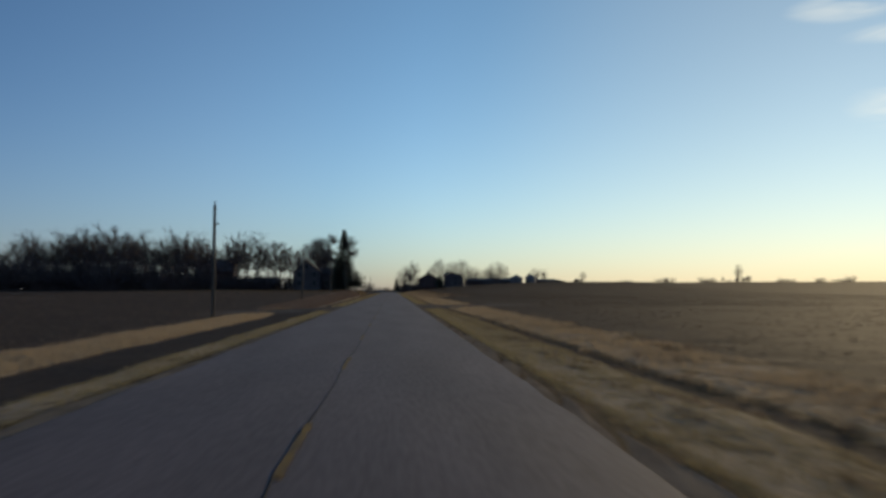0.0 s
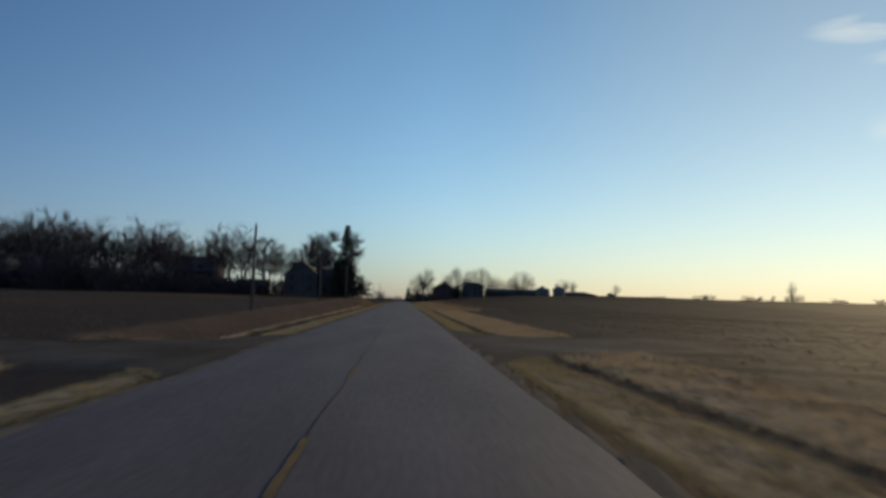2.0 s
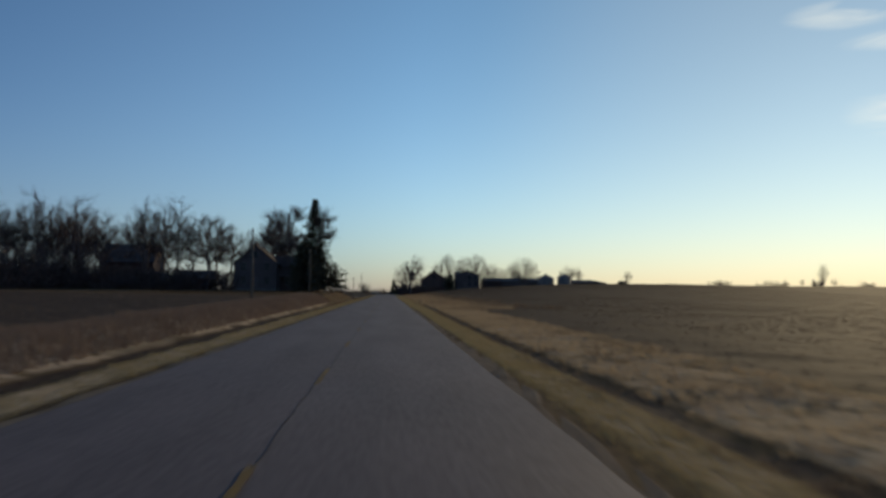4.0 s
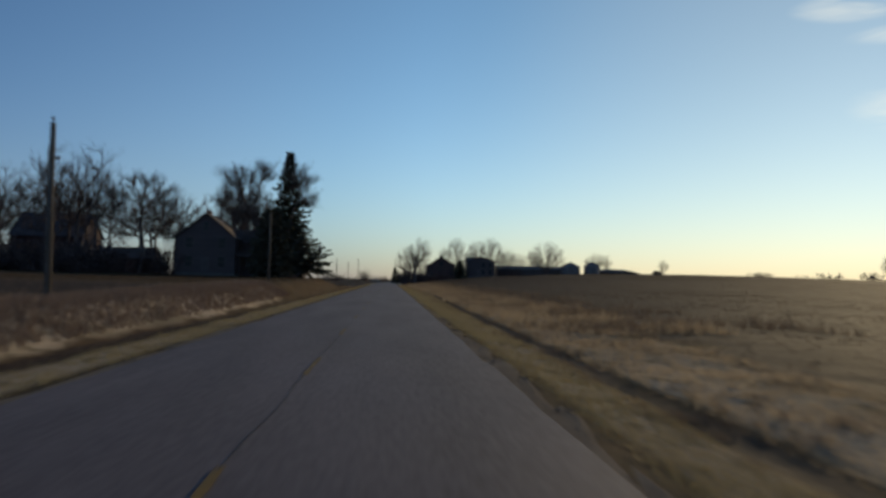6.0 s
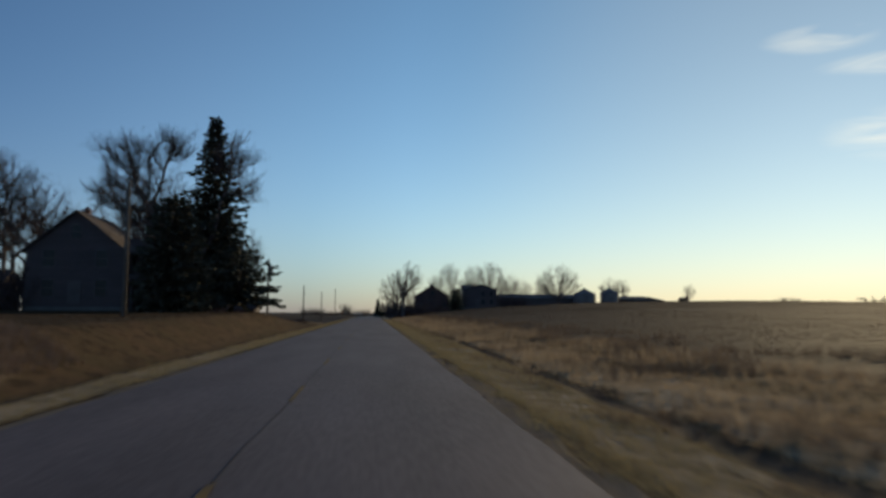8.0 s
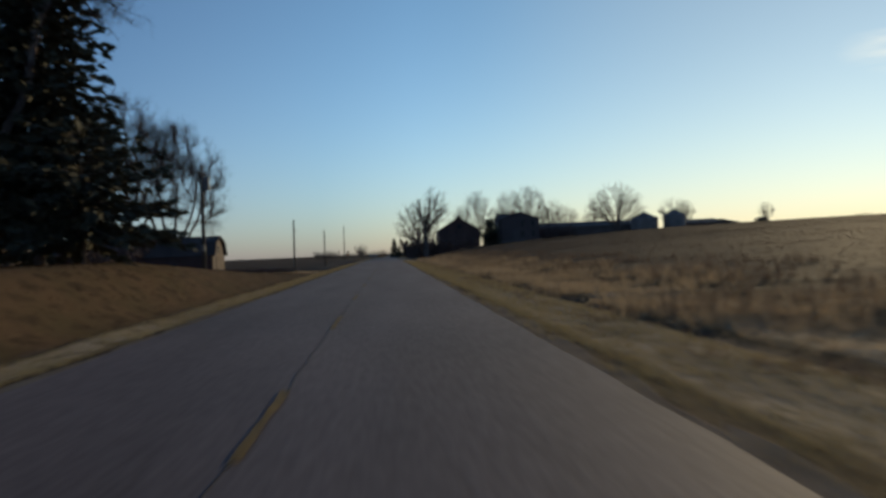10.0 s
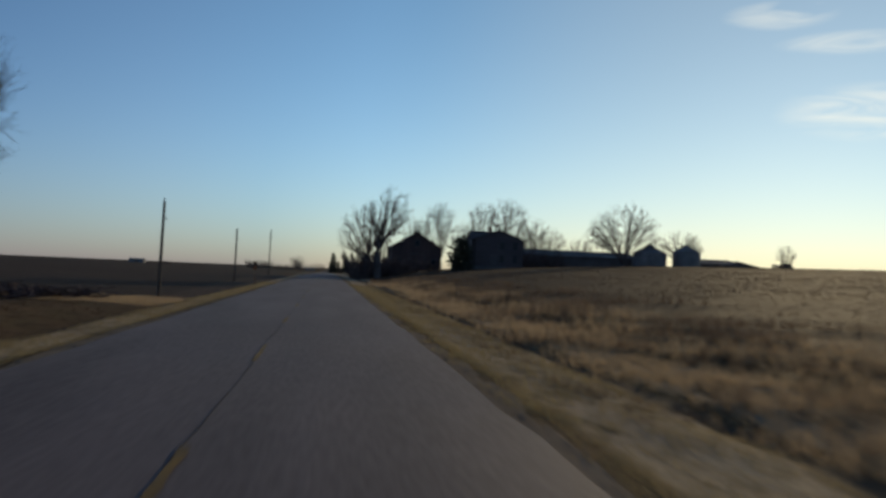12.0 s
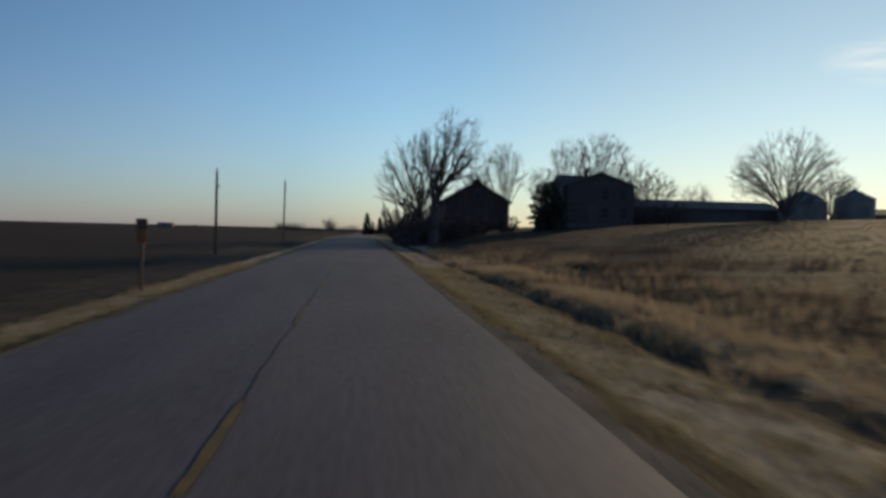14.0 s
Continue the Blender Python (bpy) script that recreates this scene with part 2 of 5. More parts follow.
def ground_material():
    """Soil, short dry grass and bleached grass, mixed by the ground's own cover layers and by noise."""
    m = bpy.data.materials.new("ground_soil_and_grass")
    m.use_nodes = True
    n, l = m.node_tree.nodes, m.node_tree.links
    bsdf = n["Principled BSDF"]
    bsdf.inputs["Roughness"].default_value, bsdf.inputs["Specular IOR Level"].default_value = 0.90, 0.02
    tc = n.new("ShaderNodeTexCoord")

    def tex(scale, detail, stretch=(1, 1, 1)):
        mp, t = n.new("ShaderNodeMapping"), n.new("ShaderNodeTexNoise")
        mp.inputs["Scale"].default_value = stretch
        t.inputs["Scale"].default_value, t.inputs["Detail"].default_value = scale, detail
        l.new(tc.outputs["Object"], mp.inputs["Vector"])
        l.new(mp.outputs["Vector"], t.inputs["Vector"])
        return t.outputs["Fac"]

    def two(a, b, fac, lo=0.38, hi=0.62):
        r, x = n.new("ShaderNodeMapRange"), n.new("ShaderNodeMixRGB")
        r.inputs["From Min"].default_value, r.inputs["From Max"].default_value = lo, hi
        l.new(fac, r.inputs["Value"])
        l.new(r.outputs["Result"], x.inputs["Fac"])
        for sock, c in ((x.inputs["Color1"], a), (x.inputs["Color2"], b)):
            if isinstance(c, tuple):
                sock.default_value = (*c, 1)
            else:
                l.new(c, sock)
        return x.outputs["Color"]

    clods, mottle, blotch, fine = tex(5, 8), tex(0.9, 6, (1, 0.55, 1)), tex(0.06, 5), tex(26, 6)
    clump, drift = tex(2.2, 6, (1, 0.6, 1)), tex(0.22, 5, (1, 0.4, 1))
    soil = two(two((0.052, 0.037, 0.029), (0.098, 0.070, 0.053), clods), (0.118, 0.085, 0.063), mottle, 0.50, 0.72)
    soil = two(soil, (0.094, 0.070, 0.049), blotch, 0.45, 0.7)
    turf = two(two((0.066, 0.043, 0.026), (0.126, 0.082, 0.047), fine), (0.078, 0.057, 0.031), tex(0.5, 4), 0.42, 0.66)
    turf = two((0.052, 0.036, 0.022), turf, clump, 0.33, 0.50)
    bleached = two(two((0.290, 0.224, 0.150), (0.490, 0.380, 0.255), tex(9, 6)), (0.350, 0.278, 0.205), tex(0.35, 4), 0.45, 0.65)
    bleached = two((0.130, 0.096, 0.056), bleached, clump, 0.33, 0.50)
    bleached = two(bleached, (0.170, 0.136, 0.092), drift, 0.52, 0.68)
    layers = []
    for name in ("turf_cover", "bleached_cover", "shade_and_soil_cover", "drive_cover"):
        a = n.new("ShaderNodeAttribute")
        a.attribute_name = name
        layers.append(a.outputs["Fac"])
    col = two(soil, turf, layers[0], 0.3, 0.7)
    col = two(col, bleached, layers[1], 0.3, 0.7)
    # very dark tone: painted shade of the ditch bottoms, and the dark field soil
    shade_and_soil = two((0.030, 0.022, 0.018), (0.070, 0.052, 0.039), tex(6, 6))
    col = two(col, shade_and_soil, layers[2], 0.3, 0.7)
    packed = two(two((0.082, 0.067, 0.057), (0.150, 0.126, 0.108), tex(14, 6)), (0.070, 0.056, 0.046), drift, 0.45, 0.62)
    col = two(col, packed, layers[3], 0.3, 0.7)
    l.new(col, bsdf.inputs["Base Color"])
    bp = n.new("ShaderNodeBump")
    bp.inputs["Strength"].default_value, bp.inputs["Distance"].default_value = 0.6, 0.06
    l.new(clods, bp.inputs["Height"])
    l.new(bp.outputs["Normal"], bsdf.inputs["Normal"])
    return m


M_GROUND = ground_material()


# ------------------------------------------------------------------ the lie of the land
def smooth(v, a, b):
    u = np.clip((np.asarray(v, float) - a) / (b - a), 0, 1)
    return u * u * (3 - 2 * u)


def wobble(x, y, s, seed=0.0):
    """A cheap smooth roughness in -1..1 of about s metres across."""
    x, y = np.asarray(x, float) / s, np.asarray(y, float) / s
    return (np.sin(x * 2.1 + 1.3 * np.sin(y * 1.7 + seed)) + np.sin(y * 2.6 + 1.1 * np.sin(x * 1.9 + 2 * seed)) + np.sin(x * 4.7 + y * 3.9 + seed)) / 3


LEFT_Y = [-400, 0, 55, 80, 104, 157, 205, 240, 266, 293, 314, 345, 400, 600, 4000]
LEFT_Z = [-0.54, -0.54, -0.54, -0.32, 0.0, 0.55, 1.1, 1.42, 0.30, -0.5, -1.5, -1.2, -0.5, 0.0, 0.0]
LFAR_Z = [0.3, 0.3, 0.3, 0.4, 0.5, 1.0, 1.5, 1.7, 1.6, 0.7, 0.3, 0.4, 0.9, 1.0, 1.0]


def ditch_shift(y):
    return np.interp(y, [-400, 0, 45, 75, 120, 170, 210, 400, 4000], [0.95, 0.95, 0.95, 0.2, 0.0, 0.4, 0.95, 0.8, 0.8])


def road_z(y):
    return -0.006 * np.clip(np.asarray(y, float) - 425, 0, 470)


def drive_cover(x, y, soft=0.7):
    """1 on the two field drives, which flare where they meet the road, 0 off them."""
    x, y = np.broadcast_arrays(np.asarray(x, float), np.asarray(y, float))
    u = np.abs(x) - 3.3
    middle, half = np.where(x > 0, 72.0, 66.0), np.where(x > 0, 4.6 + 8.0 * np.exp(-np.clip(u, 0, None) / 2.0), 4.8 + 5.5 * np.exp(-np.clip(u, 0, None) / 2.0))
    return (1 - smooth(np.abs(y - middle) - half, -soft, soft)) * (u > 0) * (1 - smooth(np.abs(x), 13, 17))


def ground_z(x, y):
    x, y = np.broadcast_arrays(np.asarray(x, float), np.asarray(y, float))
    lz, lf = np.interp(y, LEFT_Y, LEFT_Z), np.interp(y, LEFT_Y, LFAR_Z)
    # right: shoulder, ditch, back slope, field
    across = drive_cover(x, y, 1.4)
    xs = np.where(x > 4.2, 4.2 + np.maximum(x - 4.2 - ditch_shift(y) * smooth(x, 4.2, 5.6), 0), x)
    xs = np.where(x > 4.2, xs + 0.16 * wobble(y * 0, y, 2.6, 4.0) * smooth(x, 4.4, 5.2), xs)
    zr = np.interp(xs, [3.3, 4.0, 5.1, 5.3, 5.45, 5.9, 8.6, 12], [-0.09, -0.13, -0.25, -0.30, -0.27, -0.19, -0.10, 0.0])
    gully = smooth(y, 300, 309) * (1 - smooth(y, 322, 330))
    zr = zr + gully * (0.13 * smooth(xs, 5.5, 5.9) * (1 - smooth(xs, 6.8, 8.4)) - 0.10 * smooth(xs, 4.9, 5.15) * (1 - smooth(xs, 5.3, 5.55)))
    zr = zr * (1 - across) + np.minimum(zr + 0.36, -0.10) * across
    zr = zr + 5.6 * (1 - np.exp(-np.clip(x - 9, 0, None) / 38)) * smooth(y, 150, 385) * (1 - 0.16 * smooth(x, 88, 150))
    # left: the same, but the back slope runs up (or down) to the yard and the far field
    deep = np.minimum(-0.46, lz - 0.15)
    u = -x
    zl = np.where(u < 4.1, np.interp(u, [3.3, 4.1], [-0.09, -0.16]),
         np.where(u < 5.7, -0.16 + 0.02 * smooth(u, 4.1, 5.2) + (deep + 0.14) * smooth(u, 5.25, 5.6),
         np.where(u < 6.1, deep, deep + (lz - deep) * smooth(u, 6.1, 9.5))))
    first = 1 - smooth(y, 62, 74)
    dish = np.where(u < 4.8, np.interp(u, [3.3, 4.1, 4.8], [-0.09, -0.16, -0.18]), -0.18 + (lz + 0.18) * np.clip((u - 4.8) / 3.5, 0, 1))
    zl = zl * (1 - first) + dish * first
    zl = np.where(u > 12, lz + (lf - lz) * smooth(u, 12, 60), zl)
    fill = -0.12 + (lz + 0.12) * smooth(u, 4, 14)
    zl = zl * (1 - across) + np.maximum(zl, fill) * across
    wild = smooth(x, 5.7, 6.4) * (1 - smooth(x, 12, 22)) * (0.45 + 0.55 * smooth(y, 165, 190))
    zr = zr + wild * (0.045 * wobble(x, y, 1.0, 2.5) + 0.06 * wobble(x, y, 2.7, 0.4))
    z = np.where(x >= 0, zr, zl)
    z = np.where(np.abs(x) < 3.3, -0.12, z) + road_z(y)
    off = smooth(np.abs(x), 3.4, 5.0)
    rough = 0.014 * wobble(x, y, 0.9) + 0.03 * wobble(x, y, 3.3, 1.0)
    field = np.where((x > 9) | (x < -12), 1.0, 0.0)
    rough = rough + field * (0.03 * wobble(x, y, 1.7, 2.0) + 0.10 * wobble(x, y, 19, 0.6) * smooth(np.abs(x), 12, 22))
    return z + off * rough


def gz(x, y):
    return float(ground_z(np.array([x]), np.array([y]))[0])


def spaced(near, far, step, grow_):
    """From near to far in steps that grow."""
    out, v = [], near
    while v < far:
        out.append(v)
        v += step
        step *= grow_
    return out + [far]


def mesh_object(name, verts, faces, mat, smooth_=False):
    me = bpy.data.meshes.new(name)
    me.from_pydata([tuple(v) for v in verts] if not isinstance(verts, np.ndarray) else verts.tolist(), [], faces if isinstance(faces, list) else faces.tolist())
    if mat:
        me.materials.append(mat)
    if smooth_:
        me.polygons.foreach_set("use_smooth", [True] * len(me.polygons))
    me.update()
    return me


right_x = [3.3 + 0.3 * i for i in range(36)] + spaced(14.4, 3500, 0.6, 1.09)
gx = np.array([-v for v in right_x[::-1]] + [-1.6, 0, 1.6] + right_x)
gy = np.array([-v for v in spaced(25, 700, 3, 1.2)[::-1]] + list(np.arange(-24, 330, 0.6)) + spaced(330, 4000, 1.0, 1.045))
GX, GY = np.meshgrid(gx, gy)
GZ = ground_z(GX, GY)
nx, ny = len(gx), len(gy)
r0 = (np.arange(ny - 1)[:, None] * nx + np.arange(nx - 1)[None, :]).ravel()
faces = np.stack([r0, r0 + 1, r0 + nx + 1, r0 + nx], 1)
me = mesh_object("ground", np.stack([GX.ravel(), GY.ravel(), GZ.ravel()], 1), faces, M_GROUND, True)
X, Y = GX.ravel(), GY.ravel()
edge = 0.6 * wobble(X, Y, 2.3) + 0.5 * wobble(X, Y, 7, 3.0)


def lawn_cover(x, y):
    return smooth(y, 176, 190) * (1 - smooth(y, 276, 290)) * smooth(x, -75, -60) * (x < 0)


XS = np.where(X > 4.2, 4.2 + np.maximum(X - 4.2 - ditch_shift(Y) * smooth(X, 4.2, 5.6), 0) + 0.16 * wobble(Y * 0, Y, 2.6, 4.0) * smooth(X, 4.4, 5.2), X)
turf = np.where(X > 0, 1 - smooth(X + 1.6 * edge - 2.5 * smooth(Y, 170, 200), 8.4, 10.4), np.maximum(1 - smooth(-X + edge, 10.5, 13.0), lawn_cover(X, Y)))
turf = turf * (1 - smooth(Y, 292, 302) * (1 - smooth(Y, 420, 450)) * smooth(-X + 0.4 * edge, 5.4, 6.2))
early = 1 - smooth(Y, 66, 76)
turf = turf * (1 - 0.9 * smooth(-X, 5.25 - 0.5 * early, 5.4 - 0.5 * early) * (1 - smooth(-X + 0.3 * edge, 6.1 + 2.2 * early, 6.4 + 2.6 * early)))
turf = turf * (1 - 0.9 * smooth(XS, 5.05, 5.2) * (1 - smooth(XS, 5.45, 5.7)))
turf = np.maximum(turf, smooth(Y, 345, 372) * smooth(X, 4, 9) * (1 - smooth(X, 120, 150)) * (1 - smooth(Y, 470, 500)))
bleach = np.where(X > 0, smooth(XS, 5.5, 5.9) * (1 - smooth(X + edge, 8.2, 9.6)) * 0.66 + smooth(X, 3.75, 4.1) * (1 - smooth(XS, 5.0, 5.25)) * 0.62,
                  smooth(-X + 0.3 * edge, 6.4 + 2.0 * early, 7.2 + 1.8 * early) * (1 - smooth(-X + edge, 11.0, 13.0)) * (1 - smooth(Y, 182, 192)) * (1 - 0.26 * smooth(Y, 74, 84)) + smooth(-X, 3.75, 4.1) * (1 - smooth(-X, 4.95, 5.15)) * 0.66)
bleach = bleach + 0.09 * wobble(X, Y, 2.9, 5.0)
# shade along the ditch bottoms, put into the soil colour, but for where drives cross
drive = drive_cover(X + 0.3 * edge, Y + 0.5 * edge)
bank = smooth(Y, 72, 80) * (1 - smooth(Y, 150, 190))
shade_and_soil = np.where(X > 0, (0.46 + 0.16 * edge) * smooth(XS, 5.08, 5.25) * (1 - smooth(XS, 5.34, 5.55)),
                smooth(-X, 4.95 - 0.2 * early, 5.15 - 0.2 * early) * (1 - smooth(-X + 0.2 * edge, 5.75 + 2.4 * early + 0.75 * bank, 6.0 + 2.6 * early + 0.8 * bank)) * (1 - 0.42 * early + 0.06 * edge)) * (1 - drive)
# the same dark tone in part over the open fields, left and right
shade_and_soil = np.maximum(shade_and_soil, 0.58 * smooth(-X + edge, 12.0, 13.5) * (1 - turf) * (1 - smooth(-X, 700, 1200)))
shade_and_soil = np.maximum(shade_and_soil, (0.52 + 0.10 * smooth(Y, 265, 300)) * smooth(X + 1.2 * edge, 8.8, 10.6) * (1 - smooth(X, 900, 1500)))
for nm, val in (("turf_cover", turf), ("shade_and_soil_cover", shade_and_soil * (1 - drive)), ("bleached_cover", np.clip(bleach, 0, 1) * (1 - drive)), ("drive_cover", drive * (0.62 + 0.25 * edge))):
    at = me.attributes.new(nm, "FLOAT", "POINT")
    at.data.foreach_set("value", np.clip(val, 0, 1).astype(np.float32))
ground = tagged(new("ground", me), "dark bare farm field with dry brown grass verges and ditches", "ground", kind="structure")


# ------------------------------------------------------------------ parts and things
def thing(name, x, y, label, category, group="", z=None, turn=0.0):
    ob = new(name)
    ob.empty_display_size = 0.3
    ob.matrix_world = pose(x, y, gz(x, y) if z is None else z, 0, 0, turn)
    return tagged(ob, label, category, group)


def link(name, me_, parent, label="", kind=""):
    ob = new(name, me_)
    ob.parent = parent
    if label or kind:
        tagged(ob, label, kind=kind)
    return ob


def part(name, bm, mat, parent, label="", smooth_=False):
    me_ = bpy.data.meshes.new(name)
    bmesh.ops.recalc_face_normals(bm, faces=bm.faces)
    bm.to_mesh(me_)
    bm.free()
    me_.materials.append(mat)
    if smooth_:
        me_.polygons.foreach_set("use_smooth", [True] * len(me_.polygons))
    return link(name, me_, parent, label)


def add_box(bm, x0, x1, y0, y1, z0, z1, bevel=0.0):
    vs = bmesh.ops.create_cube(bm, size=1)["verts"]
    for v in vs:
        v.co = Vector((x0 + (v.co.x + 0.5) * (x1 - x0), y0 + (v.co.y + 0.5) * (y1 - y0), z0 + (v.co.z + 0.5) * (z1 - z0)))
    if bevel:
        es = list({e for v in vs for e in v.link_edges})
        bmesh.ops.bevel(bm, geom=es, offset=bevel, segments=1, affect="EDGES")


def box(x0, x1, y0, y1, z0, z1, bevel=0.0):
    bm = bmesh.new()
    add_box(bm, x0, x1, y0, y1, z0, z1, bevel)
    return bm


def add_prism(bm, outline, y0, y1):
    """An outline in x and z, pulled from y0 to y1."""
    a = [bm.verts.new((x, y0, z)) for x, z in outline]
    b = [bm.verts.new((x, y1, z)) for x, z in outline]
    k = len(outline)
    bm.faces.new(a)
    bm.faces.new(b[::-1])
    for i in range(k):
        bm.faces.new((a[i], b[i], b[(i + 1) % k], a[(i + 1) % k]))


def prism(outline, y0, y1):
    bm = bmesh.new()
    add_prism(bm, outline, y0, y1)
    return bm


def add_tube(bm, p, q, r0_, r1_, k=10):
    p, q = Vector(p), Vector(q)
    m = Matrix.Translation((p + q) / 2) @ (q - p).to_track_quat("Z", "Y").to_matrix().to_4x4()
    bmesh.ops.create_cone(bm, cap_ends=True, segments=k, radius1=r0_, radius2=r1_, depth=(q - p).length, matrix=m)


def tube(p, q, r0_, r1_, k=10):
    bm = bmesh.new()
    add_tube(bm, p, q, r0_, r1_, k)
    return bm


# ------------------------------------------------------------------ road
ry = np.array(list(np.arange(-60, 300, 1.5)) + spaced(300, 1100, 2.0, 1.05))
rng = np.random.default_rng(4)
ex_r = 3.30 + 0.05 * wobble(ry, ry * 0, 2.1) + 0.02 * rng.normal(size=len(ry)).clip(-1.5, 1.5)
ex_l = -3.30 + 0.05 * wobble(ry, ry * 0, 2.7, 2) + 0.02 * rng.normal(size=len(ry)).clip(-1.5, 1.5)
cross = [-1.0, -0.66, -0.33, 0.0, 0.33, 0.66, 1.0]
rv, rf = [], []
for i, yy in enumerate(ry):
    zz = float(road_z(yy))
    for c in cross:
        xx = c * (ex_r[i] if c > 0 else -ex_l[i])
        rv.append((xx, yy, zz - 0.045 * c * c + 0.006 * math.sin(yy * 0.9 + c * 3)))
    rv.append((ex_r[i] + 0.03, yy, zz - 0.16))
    rv.append((ex_l[i] - 0.03, yy, zz - 0.16))
for i in range(len(ry) - 1):
    a, b = i * 9, (i + 1) * 9
    for j in range(6):
        rf.append((a + j, a + j + 1, b + j + 1, b + j))
    rf.append((a + 6, a + 7, b + 7, b + 6))
    rf.append((a + 8, a, b, b + 8))
road = tagged(new("road", mesh_object("road", rv, rf, M_ASPHALT, False)), "worn dark grey asphalt country road with ragged edges", "road", kind="structure")

# the dark joint along the crown, as a crooked raised bead of tar
sv, sf = [], []
sy = np.arange(-50, 330, 0.8)
for i, yy in enumerate(sy):
    c = 0.02 * math.sin(yy * 0.7) + rng.normal() * 0.012
    w = (0.004 + 0.005 * abs(math.sin(yy * 0.23)) + rng.random() * 0.004) * (1.0 if yy < 62 or yy > 284 else 0.2)
    zz = 0.006 * math.sin(yy * 0.9)
    sv += [(c - w, yy, zz + 0.003), (c, yy, zz + 0.010), (c + w, yy, zz + 0.003)]
    if i:
        k = 3 * i
        sf += [(k - 3, k - 2, k + 1, k), (k - 2, k - 1, k + 2, k + 1)]
link("tar_seam", mesh_object("tar_seam", sv, sf, M_SEAM), road, "dark tar joint along the crown")

# faded yellow dashes, two and a half metres long
for k in range(-4, 48):
    y0 = DASH0 + 8.35 * k
    bm = bmesh.new()
    n_ = 12
    prev = None
    for i in range(n_ + 1):
        yy = y0 + 2.5 * i / n_
        zz = float(road_z(yy)) + 0.006 * math.sin(yy * 0.9) + 0.014
        xl, xr = -0.025 + random.uniform(-0.014, 0.012), 0.062 + random.uniform(-0.022, 0.012)
        row_ = [bm.verts.new((xl, yy, zz)), bm.verts.new((xr, yy, zz))]
        if prev:
            bm.faces.new((prev[0], prev[1], row_[1], row_[0]))
        prev = row_
    part("lane_dash", bm, M_YELLOW, road, "faded yellow dash")

# gravel shoulders along both edges
for side in (1, -1):
    hv, hf = [], []
    for i, yy in enumerate(ry):
        w = 0.58 + 0.10 * math.sin(yy * 0.31 + side) + 0.08 * math.sin(yy * 1.3)
        for f in (-0.15, 0.35, 0.7, 1.0):
            xx = side * (3.3 + f * w)
            base = -0.075 - 0.05 * max(f, 0) + (0.012 * math.sin(yy * 2.1 + f * 5))
            hv.append((xx, yy, float(road_z(yy)) + (base if f < 0.9 else -0.16)))
        if i:
            a, b = (i - 1) * 4, i * 4
            for j in range(3):
                q = (a + j, a + j + 1, b + j + 1, b + j)
                hf.append(q if side > 0 else q[::-1])
    tagged(new("shoulder", mesh_object("shoulder", hv, hf, M_GRAVEL)), "narrow dark gravel shoulder beside the asphalt", "road shoulder", kind="structure")


# ------------------------------------------------------------------ trees
def grow(seed, H, spec):
    """The branches of one bare tree, as rows of start, end, two radii and level."""
    rg = random.Random(seed)
    out = []
    last = len(spec["kids"])

    def limb(p, d, L, r, lev):
        n = spec["steps"][lev]
        wand, up = spec["wander"][lev], spec["up"][lev]
        tip = 0.35 if lev < last else 0.2
        r_a = r
        for i in range(n):
            d = (d + Vector((rg.gauss(0, wand), rg.gauss(0, wand), rg.gauss(0, wand) + up))).normalized()
            q = p + d * (L / n) * rg.uniform(0.85, 1.15)
            r_b = r * (1 - (1 - tip) * (i + 1) / n)
            out.append((*p, *q, r_a, r_b, lev))
            if lev < last and (i + 1) / n > spec["bare"][lev]:
                k = spec["kids"][lev] / (n * (1 - spec["bare"][lev]))
                for _ in range(int(k) + (rg.random() < k % 1)):
                    a = radians(rg.uniform(*spec["angle"][lev]))
                    axis = d.orthogonal().normalized()
                    axis.rotate(Matrix.Rotation(rg.uniform(0, 2 * math.pi), 3, d))
                    cd = d.copy()
                    cd.rotate(Matrix.Rotation(a, 3, axis))
                    s = p.lerp(q, rg.random())
                    fall = 1 - spec["fall"][lev] * (i + 1) / n
                    limb(s, cd, L * spec["ratio"][lev] * fall * rg.uniform(0.7, 1.25), max(r_b * 0.62, spec["twig"]), lev + 1)
            p, r_a = q, r_b

    for x, y, tilt, az, f in spec["stems"]:
        d = Vector((math.sin(radians(tilt)) * math.cos(az), math.sin(radians(tilt)) * math.sin(az), math.cos(radians(tilt))))
        limb(Vector((x, y, -0.25)), d, H * spec["trunk"] * f, H * spec["girth"] * f, 0)
    return np.array(out)


